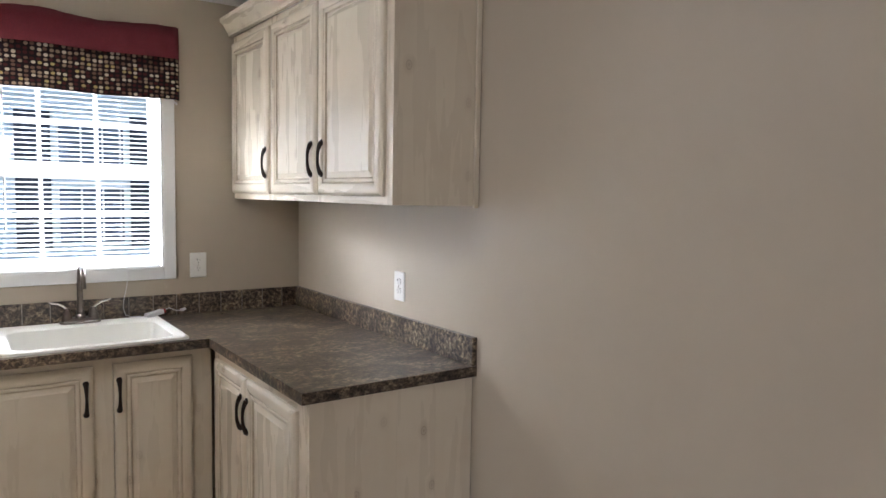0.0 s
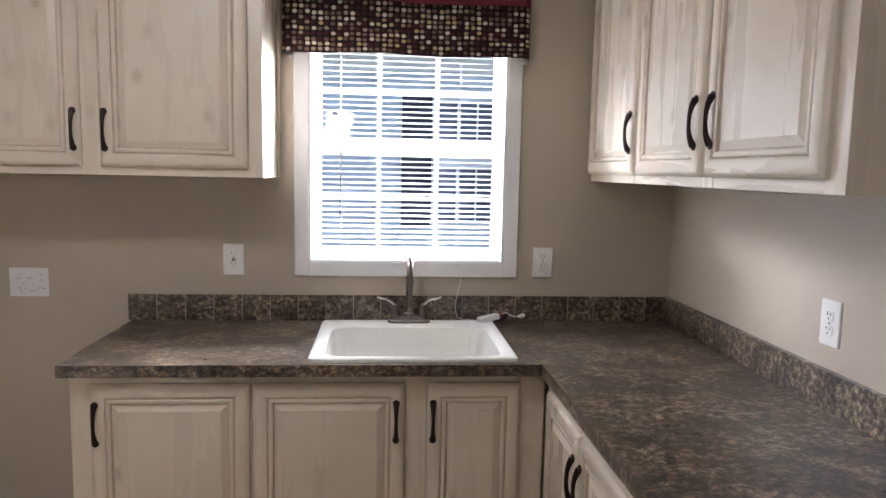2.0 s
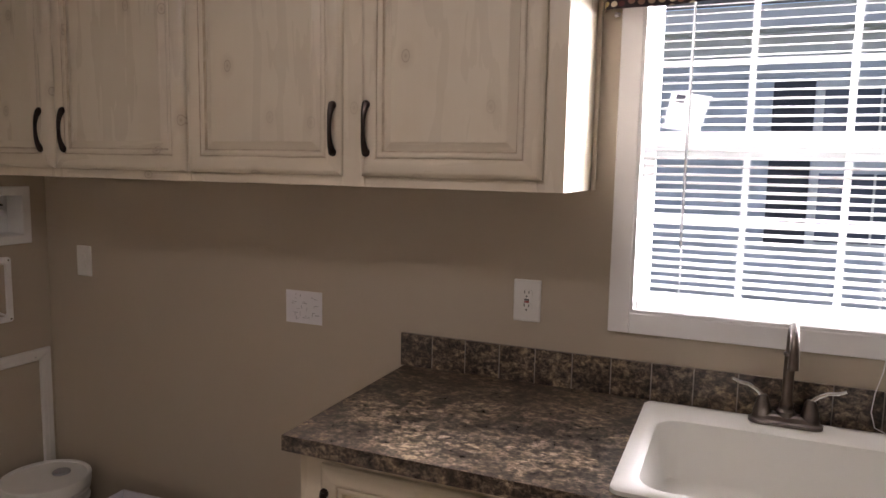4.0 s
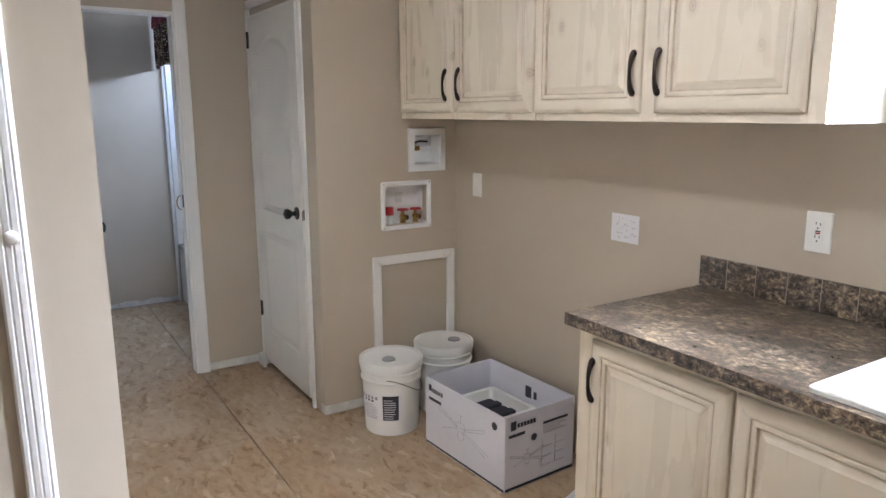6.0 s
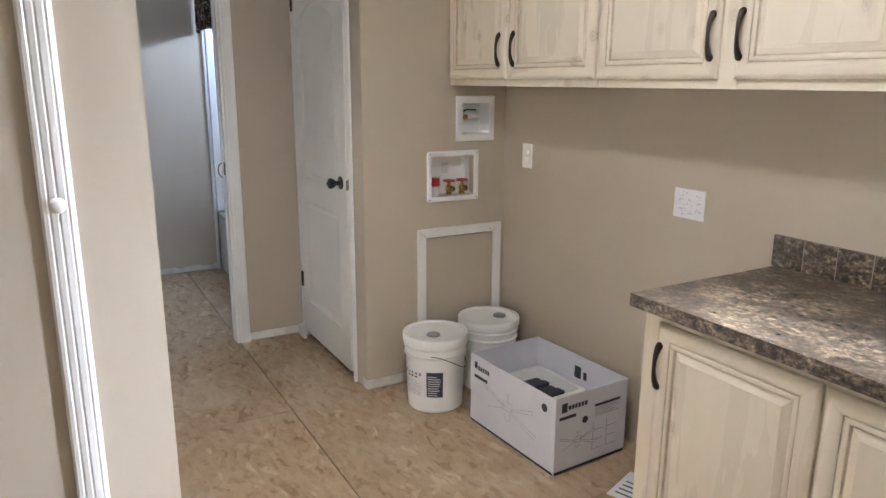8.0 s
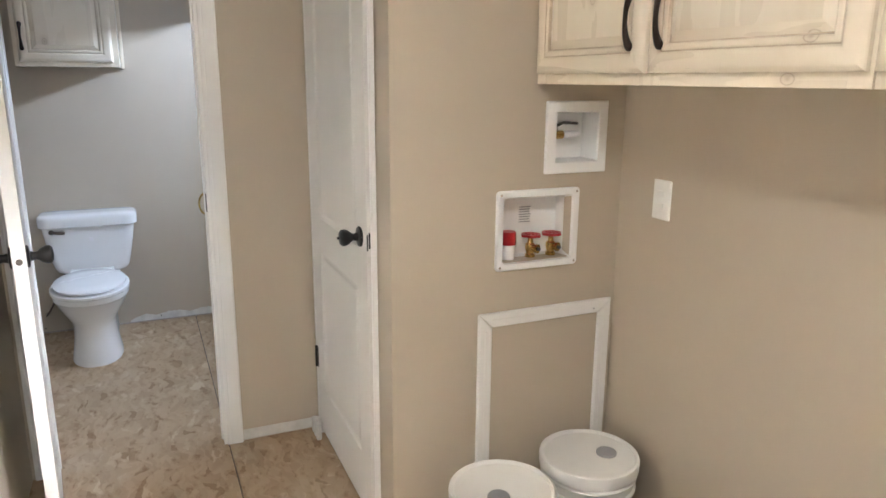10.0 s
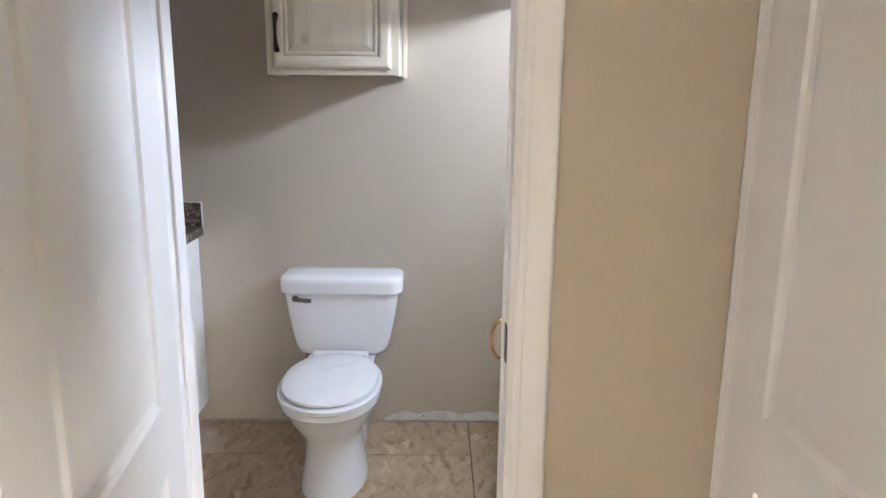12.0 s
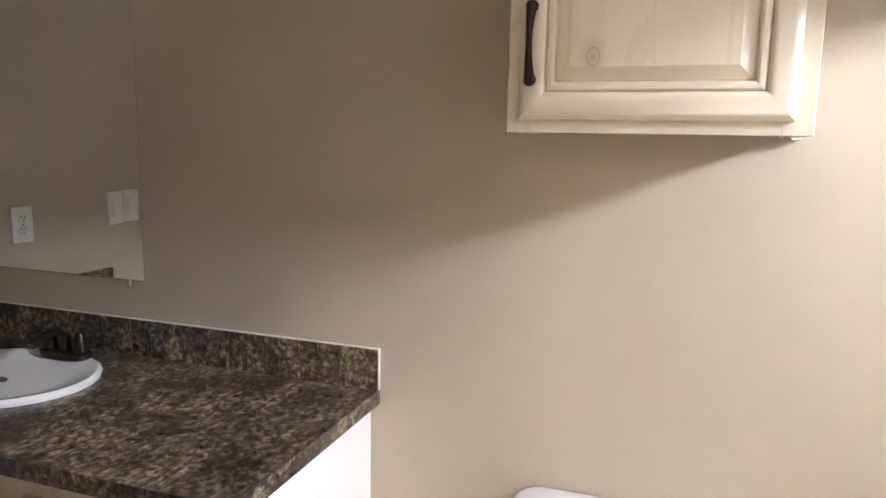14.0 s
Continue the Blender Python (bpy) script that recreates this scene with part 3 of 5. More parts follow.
# along the window wall
U0 = LAUN_X + 0.004
yf = WIN_Y - UD - 0.002
cabinet("wall_cabinet", "whitewashed pine wall cabinet with two raised-panel doors over the laundry", pose(U0, yf, UZ), 1.04, UH, UD,
        [(-2.585 - U0, -2.112 - U0, 0.028, 0.765, -2.155 - U0, 0.148), (-2.098 - U0, -1.568 - U0, 0.028, 0.765, -2.05 - U0, 0.148)], g)
U1 = -1.557
cabinet("wall_cabinet", "whitewashed pine wall cabinet with two raised-panel doors beside the window", pose(U1, yf, UZ), 1.10, UH, UD,
        [(-1.553 - U1, -1.045 - U1, 0.028, 0.765, -1.064 - U1, 0.148), (-0.985 - U1, -0.506 - U1, 0.028, 0.765, -0.965 - U1, 0.148)], g)
# along the side wall, facing the laundry
ux = RIGHT_X - 0.348
uy0 = WIN_Y - 0.004
cabinet("wall_cabinet", "whitewashed pine corner wall cabinet with one raised-panel door", pose(ux, uy0, UZ + 0.008, 0, 0, -90), 0.520, UH, 0.346,
        [(0.012, 0.503, 0.028, 0.765, 0.488, 0.166)], g)
cabinet("wall_cabinet", "whitewashed pine wall cabinet with two doors and a plain knotty end", pose(ux, uy0 - 0.522, UZ + 0.008, 0, 0, -90), 1.037, UH, 0.346,
        [(0.014, 0.479, 0.028, 0.765, 0.455, 0.166), (0.502, 0.991, 0.028, 0.765, 0.549, 0.166)], g)
sc = thing("scribe_strip", "narrow pine scribe strip between cabinet and wall", "trim", kind="structure")
part("strip", box(RIGHT_X - 0.022, RIGHT_X - 0.002, uy0 - 1.571, uy0 - 1.5605, UZ, UZ + UH, 0.003), PINE_V, sc)
part("strip", box(U1 + 1.1015, U1 + 1.112, WIN_Y - 0.022, WIN_Y - 0.002, UZ - 0.001, UZ + UH, 0.003), PINE_V, sc)


def crown(name, m, length):
    t = thing(name, "whitewashed pine crown moulding on the wall cabinets", "moulding", m, kind="structure")
    pr = [(0.018, 0.0), (-0.004, 0.0), (-0.006, 0.012), (-0.014, 0.022), (-0.030, 0.050), (-0.046, 0.064), (-0.048, 0.080), (0.018, 0.080)]
    bm = bmesh.new()
    add_loft(bm, [[(x, y, z) for y, z in pr] for x in (0, length)])
    part("moulding", bm, PINE_H, t)


crown("crown_moulding", pose(U0, yf - 0.022, UZ + UH + 0.001), 2.15)
crown("crown_moulding", pose(ux - 0.022, uy0, UZ + UH + 0.009, 0, 0, -90), 1.562)

# ---- base cabinets and counter ----
CT, CTH = 0.915, 0.037
BH = CT - CTH - 0.001
g = "base cabinets under the kitchen counter"
by = 3.572
B0 = -1.0
cabinet("base_cabinet", "whitewashed pine base cabinet with one raised-panel door", pose(B0, by, 0), 0.548, BH, WIN_Y - by - 0.003,
        [(0.063, 0.542, 0.13, 0.845, 0.081, 0.722)], g, toe=0.1)
B1 = -0.451
cabinet("sink_cabinet", "whitewashed pine sink cabinet with two raised-panel doors", pose(B1, by, 0), 0.93, BH, WIN_Y - by - 0.003,
        [(0.004, 0.477, 0.13, 0.845, 0.45, 0.722), (0.549, 0.849, 0.13, 0.845, 0.567, 0.722)], g, toe=0.1, open_top=True)
bx = 0.488
cabinet("base_cabinet", "whitewashed pine base cabinet with two doors under the short counter leg", pose(bx, 3.552, 0, 0, 0, -90), 0.932, BH, RIGHT_X - bx - 0.004,
        [(0.042, 0.417, 0.13, 0.832, 0.388, 0.70), (0.427, 0.874, 0.13, 0.832, 0.455, 0.70)], g, toe=0.1)
endp = thing("end_panel", "knotty whitewashed pine end panel of vertical boards", "panel")
for k in range(4):
    xa = bx + 0.002 + k * 0.158
    part("board", box(xa, xa + 0.1577, 2.606, 2.6195, 0.0, BH, 0.0003), PINE_V, endp)

ctr = thing("countertop", "dark mottled stone-look laminate countertop, L-shaped", "countertop")
SX0, SX1, SY0, SY1 = -0.255, 0.36, 3.575, 4.07      # sink cut-out
CF, CL, CI, CE = 3.521, -1.015, 0.457, 2.585
bm = bmesh.new()
for x0, x1, y0, y1 in ((CL, SX0, CF, WIN_Y), (SX0, SX1, CF, SY0), (SX0, SX1, SY1, WIN_Y), (SX1, RIGHT_X, CF, WIN_Y), (CI, RIGHT_X, CE, CF)):
    add_box(bm, x0, x1, y0, y1, CT - CTH, CT)
bmesh.ops.remove_doubles(bm, verts=bm.verts, dist=1e-5)
part("worktop", bm, LAM, ctr)
for x0, x1, y0, y1 in ((CL - 0.0012, CI - 0.0012, CF - 0.0014, CF - 0.0002), (CL - 0.0014, CL - 0.0002, CF, WIN_Y - 0.001), (CI - 0.0014, CI - 0.0002, CE - 0.0012, CF - 0.0014), (CI, RIGHT_X - 0.001, CE - 0.0014, CE - 0.0002)):
    part("edge_band", box(x0, x1, y0, y1, CT - CTH - 0.0005, CT - 0.0006), LAM, ctr)

bsp = thing("backsplash", "dark stone-look tile backsplash along the counter", "backsplash")
BSH = 0.103
x = CL - 0.012
part("backing", box(CL - 0.012, RIGHT_X - 0.0225, WIN_Y - 0.012, WIN_Y - 0.001, CT + 0.001, CT + BSH - 0.001), GROUT, bsp)
x = CL - 0.012
while x < RIGHT_X - 0.03:
    part("tile", box(x + 0.0015, min(x + 0.1065, RIGHT_X - 0.0225), WIN_Y - 0.0145, WIN_Y - 0.012, CT + 0.0008, CT + BSH, 0.001), LAM, bsp)
    x += 0.108
part("splash_panel", box(RIGHT_X - 0.021, RIGHT_X - 0.001, CE + 0.003, WIN_Y - 0.001, CT + 0.0008, CT + BSH, 0.0015), LAM, bsp)
part("end_cap", box(RIGHT_X - 0.021, RIGHT_X - 0.001, CE, CE + 0.0028, CT + 0.0008, CT + BSH), LAM, bsp)

# ---- kitchen sink and faucet ----
sk = thing("kitchen_sink", "white drop-in single-bowl kitchen sink in the counter", "sink")
bm = bmesh.new()
cx, cy = (-0.279 + 0.387) / 2, (3.547 + 4.115) / 2
W, D = 0.666, 0.568
bw, bd, bo = 0.575, 0.415, -0.036
add_loft(bm, [rounded(cx, cy, CT + 0.0005, W, D, 0.022), rounded(cx, cy, CT + 0.009, W, D, 0.022), rounded(cx, cy, CT + 0.013, W - 0.010, D - 0.010, 0.02),
              rounded(cx, cy, CT + 0.013, W - 0.05, D - 0.05, 0.04), rounded(cx, cy + bo, CT + 0.012, bw + 0.016, bd + 0.022, 0.065), rounded(cx, cy + bo, CT + 0.006, bw, bd + 0.004, 0.06),
              rounded(cx, cy + bo, CT - 0.06, bw - 0.02, bd - 0.018, 0.06), rounded(cx, cy + bo, CT - 0.128, bw - 0.042, bd - 0.038, 0.055), rounded(cx, cy + bo, CT - 0.145, bw - 0.075, bd - 0.07, 0.05), rounded(cx, cy + bo, CT - 0.15, bw - 0.13, bd - 0.12, 0.04)], caps=False)
bm.faces.new([v for v in bm.verts][-24:])
part("bowl", bm, SINKM, sk, smooth=True)
bm = bmesh.new()
add_lathe(bm, [(0.03, -0.1496), (0.042, -0.148), (0.042, -0.1465), (0.02, -0.1485)], 20, (cx, cy + bo, CT))
part("drain", bm, CHROME, sk, "", True)

fx, fy, fz = 0.054, 4.075, CT + 0.0135
fc = thing("kitchen_faucet", "pewter two-handle gooseneck faucet on the sink deck", "faucet")
bm = bmesh.new()
add_loft(bm, [rounded(fx, fy, fz, 0.165, 0.056, 0.026), rounded(fx, fy, fz + 0.008, 0.165, 0.056, 0.026), rounded(fx, fy, fz + 0.012, 0.152, 0.044, 0.02), rounded(fx, fy, fz + 0.022, 0.146, 0.038, 0.018), rounded(fx, fy, fz + 0.026, 0.13, 0.026, 0.012)])
part("base_plate", bm, PEWTER, fc, "", True)
bm = bmesh.new()
add_lathe(bm, [(0.021, 0.02), (0.021, 0.034), (0.015, 0.04), (0.017, 0.052), (0.0125, 0.06), (0.0125, 0.17), (0.015, 0.172), (0.015, 0.178), (0.011, 0.18)], 16, (fx, fy, fz))
pts = [(fx, fy, fz + 0.175)] + [(fx, fy - 0.055 + 0.055 * math.cos(a), fz + 0.195 + 0.055 * math.sin(a)) for a in [k * math.pi / 12 for k in range(13)]] + [(fx, fy - 0.11, fz + 0.165)]
add_tube(bm, pts, [0.0105] * (len(pts) - 1) + [0.012], 12)
part("spout", bm, PEWTER, fc, "", True)
for s in (-1, 1):
    bm = bmesh.new()
    hx = fx + s * 0.052
    add_lathe(bm, [(0.021, 0.018), (0.0215, 0.028), (0.017, 0.045), (0.0125, 0.062), (0.009, 0.068)], 16, (hx, fy, fz))
    part("handle_hub", bm, PEWTER, fc, "", True)
    bm = bmesh.new()
    add_tube(bm, [(hx, fy, fz + 0.062), (hx + s * 0.015, fy - 0.003, fz + 0.078), (hx + s * 0.035, fy - 0.006, fz + 0.09), (hx + s * 0.055, fy - 0.008, fz + 0.093), (hx + s * 0.072, fy - 0.01, fz + 0.101)], [0.006, 0.0055, 0.005, 0.0048, 0.0035], 8)
    part("lever", bm, CHROME, fc, "", True)

dev = thing("spray_packet", "small white packet with a cord beside the faucet", "packet", pose(0.37, 4.095, CT + 0.014, 0, -8, 24))
part("packet", box(-0.045, 0.045, -0.016, 0.016, 0.0, 0.022, 0.004), PAPER, dev)
part("cap", box(0.0455, 0.056, -0.013, 0.013, 0.002, 0.02, 0.003), REDP, dev, "red and black end cap")
bm = bmesh.new()
add_tube(bm, [(0.05, 0, 0.012), (0.075, -0.012, 0.02), (0.09, -0.03, 0.006), (0.105, -0.03, 0.0), (0.115, -0.045, 0.0)], 0.0022, 6)
add_tube(bm, [(0.112, -0.045, 0.002), (0.126, -0.05, 0.002), (0.138, -0.048, 0.002)], [0.006, 0.008, 0.006], 8)
part("cord", bm, PAPER, dev)
wire = thing("loose_wire", "thin white wire hanging from the window to the sink", "wire")
bm = bmesh.new()
pts = [(0.263, 4.14, 1.145), (0.262, 4.13, 1.11), (0.256, 4.125, 1.07), (0.243, 4.12, 1.02), (0.237, 4.112, 0.975), (0.245, 4.10, 0.942), (0.27, 4.095, 0.9325), (0.31, 4.095, 0.9325)]
add_tube(bm, pts, 0.0014, 6)
part("wire", bm, PAPER, wire)

# ---- kitchen window, blind, valance ----
w1 = thing("window_1", "white vinyl double-hung window with grilles over the sink", "window", kind="structure")
OUT = 0.056
for nm, x0, x1, z0, z1 in (("casing", WX0 - OUT, WX0, WZ0 - OUT, WZ1 + OUT), ("casing", WX1, WX1 + OUT, WZ0 - OUT, WZ1 + OUT), ("sill_casing", WX0, WX1, WZ0 - OUT, WZ0), ("head_casing", WX0, WX1, WZ1, WZ1 + OUT)):
    bm = box(x0, x1, WIN_Y - 0.014, WIN_Y, z0, z1, 0.003)
    part(nm, bm, VINYL, w1)
for nm, x0, x1, z0, z1 in (("jamb_liner", WX0, WX0 + 0.008, WZ0, WZ1), ("jamb_liner", WX1 - 0.008, WX1, WZ0, WZ1), ("sill", WX0 + 0.008, WX1 - 0.008, WZ0, WZ0 + 0.008), ("head_liner", WX0 + 0.008, WX1 - 0.008, WZ1 - 0.008, WZ1)):
    part(nm, box(x0, x1, WIN_Y - 0.010, WIN_Y + 0.125, z0, z1), VINYL, w1)
GX0, GX1 = -0.30, 0.392
MEET = 1.606
for lo, hi, yy, nm in ((WZ0 + 0.008, MEET + 0.034, 4.235, "lower_sash"), (MEET - 0.034, WZ1 - 0.008, 4.262, "upper_sash")):
    s = bmesh.new()
    for x0, x1, z0, z1 in ((WX0 + 0.008, GX0, lo, hi), (GX1, WX1 - 0.008, lo, hi), (GX0, GX1, lo, lo + 0.036), (GX0, GX1, hi - 0.034, hi)):
        add_box(s, x0, x1, yy, yy + 0.024, z0, z1)
    sash = part(nm, s, VINYL, w1)
    for xm in (-0.07, 0.163):
        part("grille_bar", box(xm - 0.008, xm + 0.008, yy + 0.007, yy + 0.017, lo + 0.036, hi - 0.034), VINYL, sash)
    zm = (lo + hi) / 2 + (0.01 if nm == "upper_sash" else 0)
    part("grille_bar", box(GX0, GX1, yy + 0.0065, yy + 0.0175, zm - 0.008, zm + 0.008), VINYL, sash)
    p = part("pane", box(GX0, GX1, yy + 0.018, yy + 0.021, lo + 0.036, hi - 0.034), GLASS, sash)
    p.visible_shadow = False
bm = bmesh.new()
add_loft(bm, [[(-0.267, y, 1.75), (-0.167, y, 1.732), (-0.193, y, 1.64), (-0.289, y, 1.65)] for y in (4.2565, 4.2575)])
part("sticker", bm, PAPER, w1, "white product label stuck askew on the pane")
bm = bmesh.new()
add_loft(bm, [[(-0.255, y, 1.74), (-0.232, y, 1.736), (-0.237, y, 1.716), (-0.260, y, 1.72)] for y in (4.2555, 4.2562)])
part("sticker_mark", bm, INK, w1)

bl = thing("window_blind", "white horizontal mini blind, lowered and half open", "blind")
BX0, BX1 = -0.325, 0.416
part("head_rail", box(BX0, BX1, 4.152, 4.182, 2.02, 2.05, 0.003), VINYL, bl)
part("bottom_rail", box(BX0, BX1, 4.153, 4.181, 1.157, 1.192, 0.009), SLATM, bl)
sbm = bmesh.new()
n = 5
sec = []
for k in range(n):
    t = -1 + 2 * k / (n - 1)
    sec.append((0.0125 * t, 0.0022 * (1 - t * t)))
top = [(y, z + 0.0003) for y, z in sec]
bot = [(y, z - 0.0003) for y, z in reversed(sec)]
add_loft(sbm, [[(x, y, z) for y, z in top + bot] for x in (BX0 + 0.002, BX1 - 0.002)])
slat0 = None
z = 1.207
while z < 2.015:
    if slat0 is None:
        slat0 = part("slat", sbm, SLATM, bl, "", True)
        ob = slat0
    else:
        ob = new("slat", slat0.data)
        ob.parent = bl
    ob.matrix_local = pose(0, 4.167, z, 15, 0, 0)
    z += 0.0212
for x in (BX0 + 0.11, BX1 - 0.17):
    for dy in (-0.0135, 0.0135):
        bm = bmesh.new()
        add_tube(bm, [(x, 4.167 + dy, 1.17), (x, 4.167 + dy, 2.03)], 0.0008, 5)
        part("ladder_cord", bm, PAPER, bl)
bm = bmesh.new()
add_tube(bm, [(-0.211, 4.146, 2.03), (-0.213, 4.14, 1.94), (-0.215, 4.138, 1.335)], [0.003, 0.0035, 0.0042], 6)
part("wand", bm, CLEAR, bl, "clear grey tilt wand")


def valance(name, label, m, width, z_top, red, dots, wave, seedn):
    """Rod-pocket valance with a plain top band over a dotted skirt, both with folds and returns at the ends."""
    t = thing(name, label, "valance", m)
    rnd = random.Random(seedn)
    ph = [rnd.uniform(0, 6.28) for _ in range(4)]
    nseg = 120

    def row(z, out, amp, dz=0.0):
        pts = []
        for k in range(nseg + 1):
            u = k / nseg
            x = width * u
            w = amp * (math.sin(17 * u + ph[0]) + 0.6 * math.sin(41 * u + ph[1]) + 0.35 * math.sin(83 * u + ph[2]))
            e = min(1.0, min(u, 1 - u) / 0.03)
            pts.append((x, -(out * (0.25 + 0.75 * e ** 0.5) + w * e), z + dz * math.sin(11 * u + ph[3])))
        return pts

    def sheet(nm, rows, material, v0, v1):
        bm = bmesh.new()
        uv = bm.loops.layers.uv.new("UVMap")
        vs = [[bm.verts.new(p) for p in r] for r in rows]
        nr = len(vs) - 1
        for j in range(nr):
            for k in range(nseg):
                f = bm.faces.new((vs[j][k], vs[j][k + 1], vs[j + 1][k + 1], vs[j + 1][k]))
                for lp, (jj, kk) in zip(f.loops, ((j, k), (j, k + 1), (j + 1, k + 1), (j + 1, k))):
                    lp[uv].uv = (width * 1.06 * kk / nseg, v0 + (v1 - v0) * jj / nr)
        ob = part(nm, bm, material, t, "", True)
        so = ob.modifiers.new("thickness", "SOLIDIFY")
        so.thickness = 0.0025
        return ob

    zr = z_top - red
    zb = zr - dots
    sheet("skirt", [row(zr + 0.02, 0.05, wave * 0.5), row(zr - dots * 0.3, 0.055, wave * 0.8), row(zr - dots * 0.65, 0.057, wave), row(zb, 0.058, wave * 1.2, 0.0035)], FAB_DOT, 0, dots)
    if red > 0:
        sheet("top_band", [row(z_top + 0.010, 0.034, wave * 2.2, 0.009), row(z_top - red * 0.3, 0.062, wave * 1.3), row(z_top - red * 0.7, 0.066, wave * 0.8), row(zr - 0.002, 0.066, wave * 0.6, 0.003)], FAB_RED, 0, red)
    bm = bmesh.new()
    add_tube(bm, [(0.012, 0, z_top - 0.03), (0.012, -0.03, z_top - 0.03), (width - 0.012, -0.03, z_top - 0.03), (width - 0.012, 0, z_top - 0.03)], 0.006, 8)
    part("rod", bm, VINYL, t, "white curtain rod")
    return t


valance("window_valance", "burgundy and brown dotted cloth valance over the kitchen window", pose(-0.435, WIN_Y - 0.016, 0), 0.94, 2.268, 0.135, 0.19, 0.0035, 3)
for x in (-0.405, 0.49):
    hk = thing("curtain_hook", "small white plastic curtain rod bracket", "bracket")
    bm = bmesh.new()
    add_tube(bm, [(x, WIN_Y - 0.002, 1.94), (x, WIN_Y - 0.03, 1.935), (x, WIN_Y - 0.04, 1.928)], [0.006, 0.006, 0.004], 8)
    part("bracket", bm, VINYL, hk)


# ---- wall plates ----
def wall_plate(name, label, m, kind, w=0.08, h=0.122):
    """Local x across, z up, front towards -y, centre at the origin."""
    t = thing(name, label, "outlet" if "outlet" in name else "switch", m)
    bm = bmesh.new()
    r = lambda y, s: [(x, y, z) for x, z, _ in [(p[0], p[1], 0) for p in rounded(0, 0, 0, w - s, h - s, 0.004, 3)]]
    add_loft(bm, [r(0, 0), r(-0.004, 0), r(-0.0065, 0.006)])
    part("plate", bm, PLATE, t)
    if kind == "outlet" or kind == "gfci":
        for s in (-1, 1):
            bm = bmesh.new()
            o = lambda y, k: [(x, y, z + s * 0.0195) for x, z, _ in [(p[0], p[1], 0) for p in rounded(0, 0, 0, 0.033 * k, 0.027 * k, 0.009, 4)]]
            add_loft(bm, [o(-0.006, 1), o(-0.009, 1), o(-0.0095, 0.94)])
            part("receptacle", bm, PLATE, t)
            for dx, hh in ((-0.0065, 0.009), (0.0065, 0.007)):
                part("slot", box(dx - 0.0011, dx + 0.0011, -0.0102, -0.0094, s * 0.0195 + 0.002, s * 0.0195 + 0.002 + hh), DARKP, t)
            bm = bmesh.new()
            add_lathe(bm, [(0.0026, -0.0094), (0.0026, -0.0102)], 8, (0, 0, s * 0.0195 - 0.0065), "y")
            part("ground_hole", bm, DARKP, t)
        if kind == "gfci":
            part("test_button", box(-0.007, 0.007, -0.0098, -0.0065, 0.0008, 0.0052, 0.0008), DARKP, t)
            part("reset_button", box(-0.007, 0.007, -0.0098, -0.0065, -0.0052, -0.0008, 0.0008), REDP, t, "red reset button")
        else:
            bm = bmesh.new()
            add_lathe(bm, [(0.003, -0.006), (0.003, -0.0075)], 8, (0, 0, 0), "y")
            part("screw", bm, CHROME, t)
    elif kind == "rocker":
        for dz in (-0.019, 0.019):
            part("rocker", box(-0.012, 0.012, -0.010, -0.006, dz - 0.009, dz + 0.009, 0.0015), PLATE, t)
    elif kind == "single":
        part("rocker", box(-0.016, 0.016, -0.010, -0.006, -0.033, 0.033, 0.0015), PLATE, t)
    return t


wall_plate("wall_outlet", "white outlet with a red reset button on the tan wall", pose(-0.627, WIN_Y, 1.155), "gfci")
wall_plate("wall_outlet", "white duplex outlet beside the kitchen window", pose(0.593, WIN_Y, 1.155), "outlet")
wall_plate("wall_outlet", "white duplex outlet on the side wall over the counter", pose(RIGHT_X, 3.115, 1.14, 0, 0, -90), "outlet")
wall_plate("wall_switch", "white plate with two small rockers by the laundry", pose(-2.402, WIN_Y, 1.145), "rocker", 0.074, 0.118)
nt = thing("paper_notice", "small printed white notice stuck on the tan wall", "notice", pose(-1.393, WIN_Y, 1.06))
part("sheet", box(-0.071, 0.071, -0.0016, -0.0002, -0.055, 0.055), PAPER, nt)
random.seed(8)
bm = bmesh.new()
for k in range(26):
    x, z = random.uniform(-0.055, 0.045), random.uniform(-0.042, 0.042)
    if k % 3:
        add_box(bm, x, x + random.uniform(0.006, 0.02), -0.0024, -0.0018, z, z + 0.0014)
    else:
        add_box(bm, x, x + 0.0012, -0.0024, -0.0018, z, z + random.uniform(0.006, 0.016))
part("print", bm, GREYINK, nt)

# ---- laundry boxes ----
vb = thing("supply_box", "white recessed ice-maker valve box with a brass valve", "utility box", pose(LAUN_X, 3.984, 1.3195, 0, 0, 90))


def recessed(t, w, h, fw, depth, corner):
    bm = bmesh.new()
    r = lambda y, ww, hh, c: [(p[0], y, p[1]) for p in rounded(0, 0, 0, ww, hh, c, 3)]
    add_loft(bm, [r(0.0, w, h, corner), r(-0.008, w, h, corner), r(-0.011, w - 0.008, h - 0.008, corner), r(-0.011, w - 2 * fw, h - 2 * fw, corner), r(-0.004, w - 2 * fw - 0.004, h - 2 * fw - 0.004, corner), r(-0.0035 + depth, w - 2 * fw - 0.012, h - 2 * fw - 0.012, corner)], caps=False)
    bm.faces.new(list(bm.verts)[-16:])
    return part("tray", bm, VINYL, t, smooth=False)


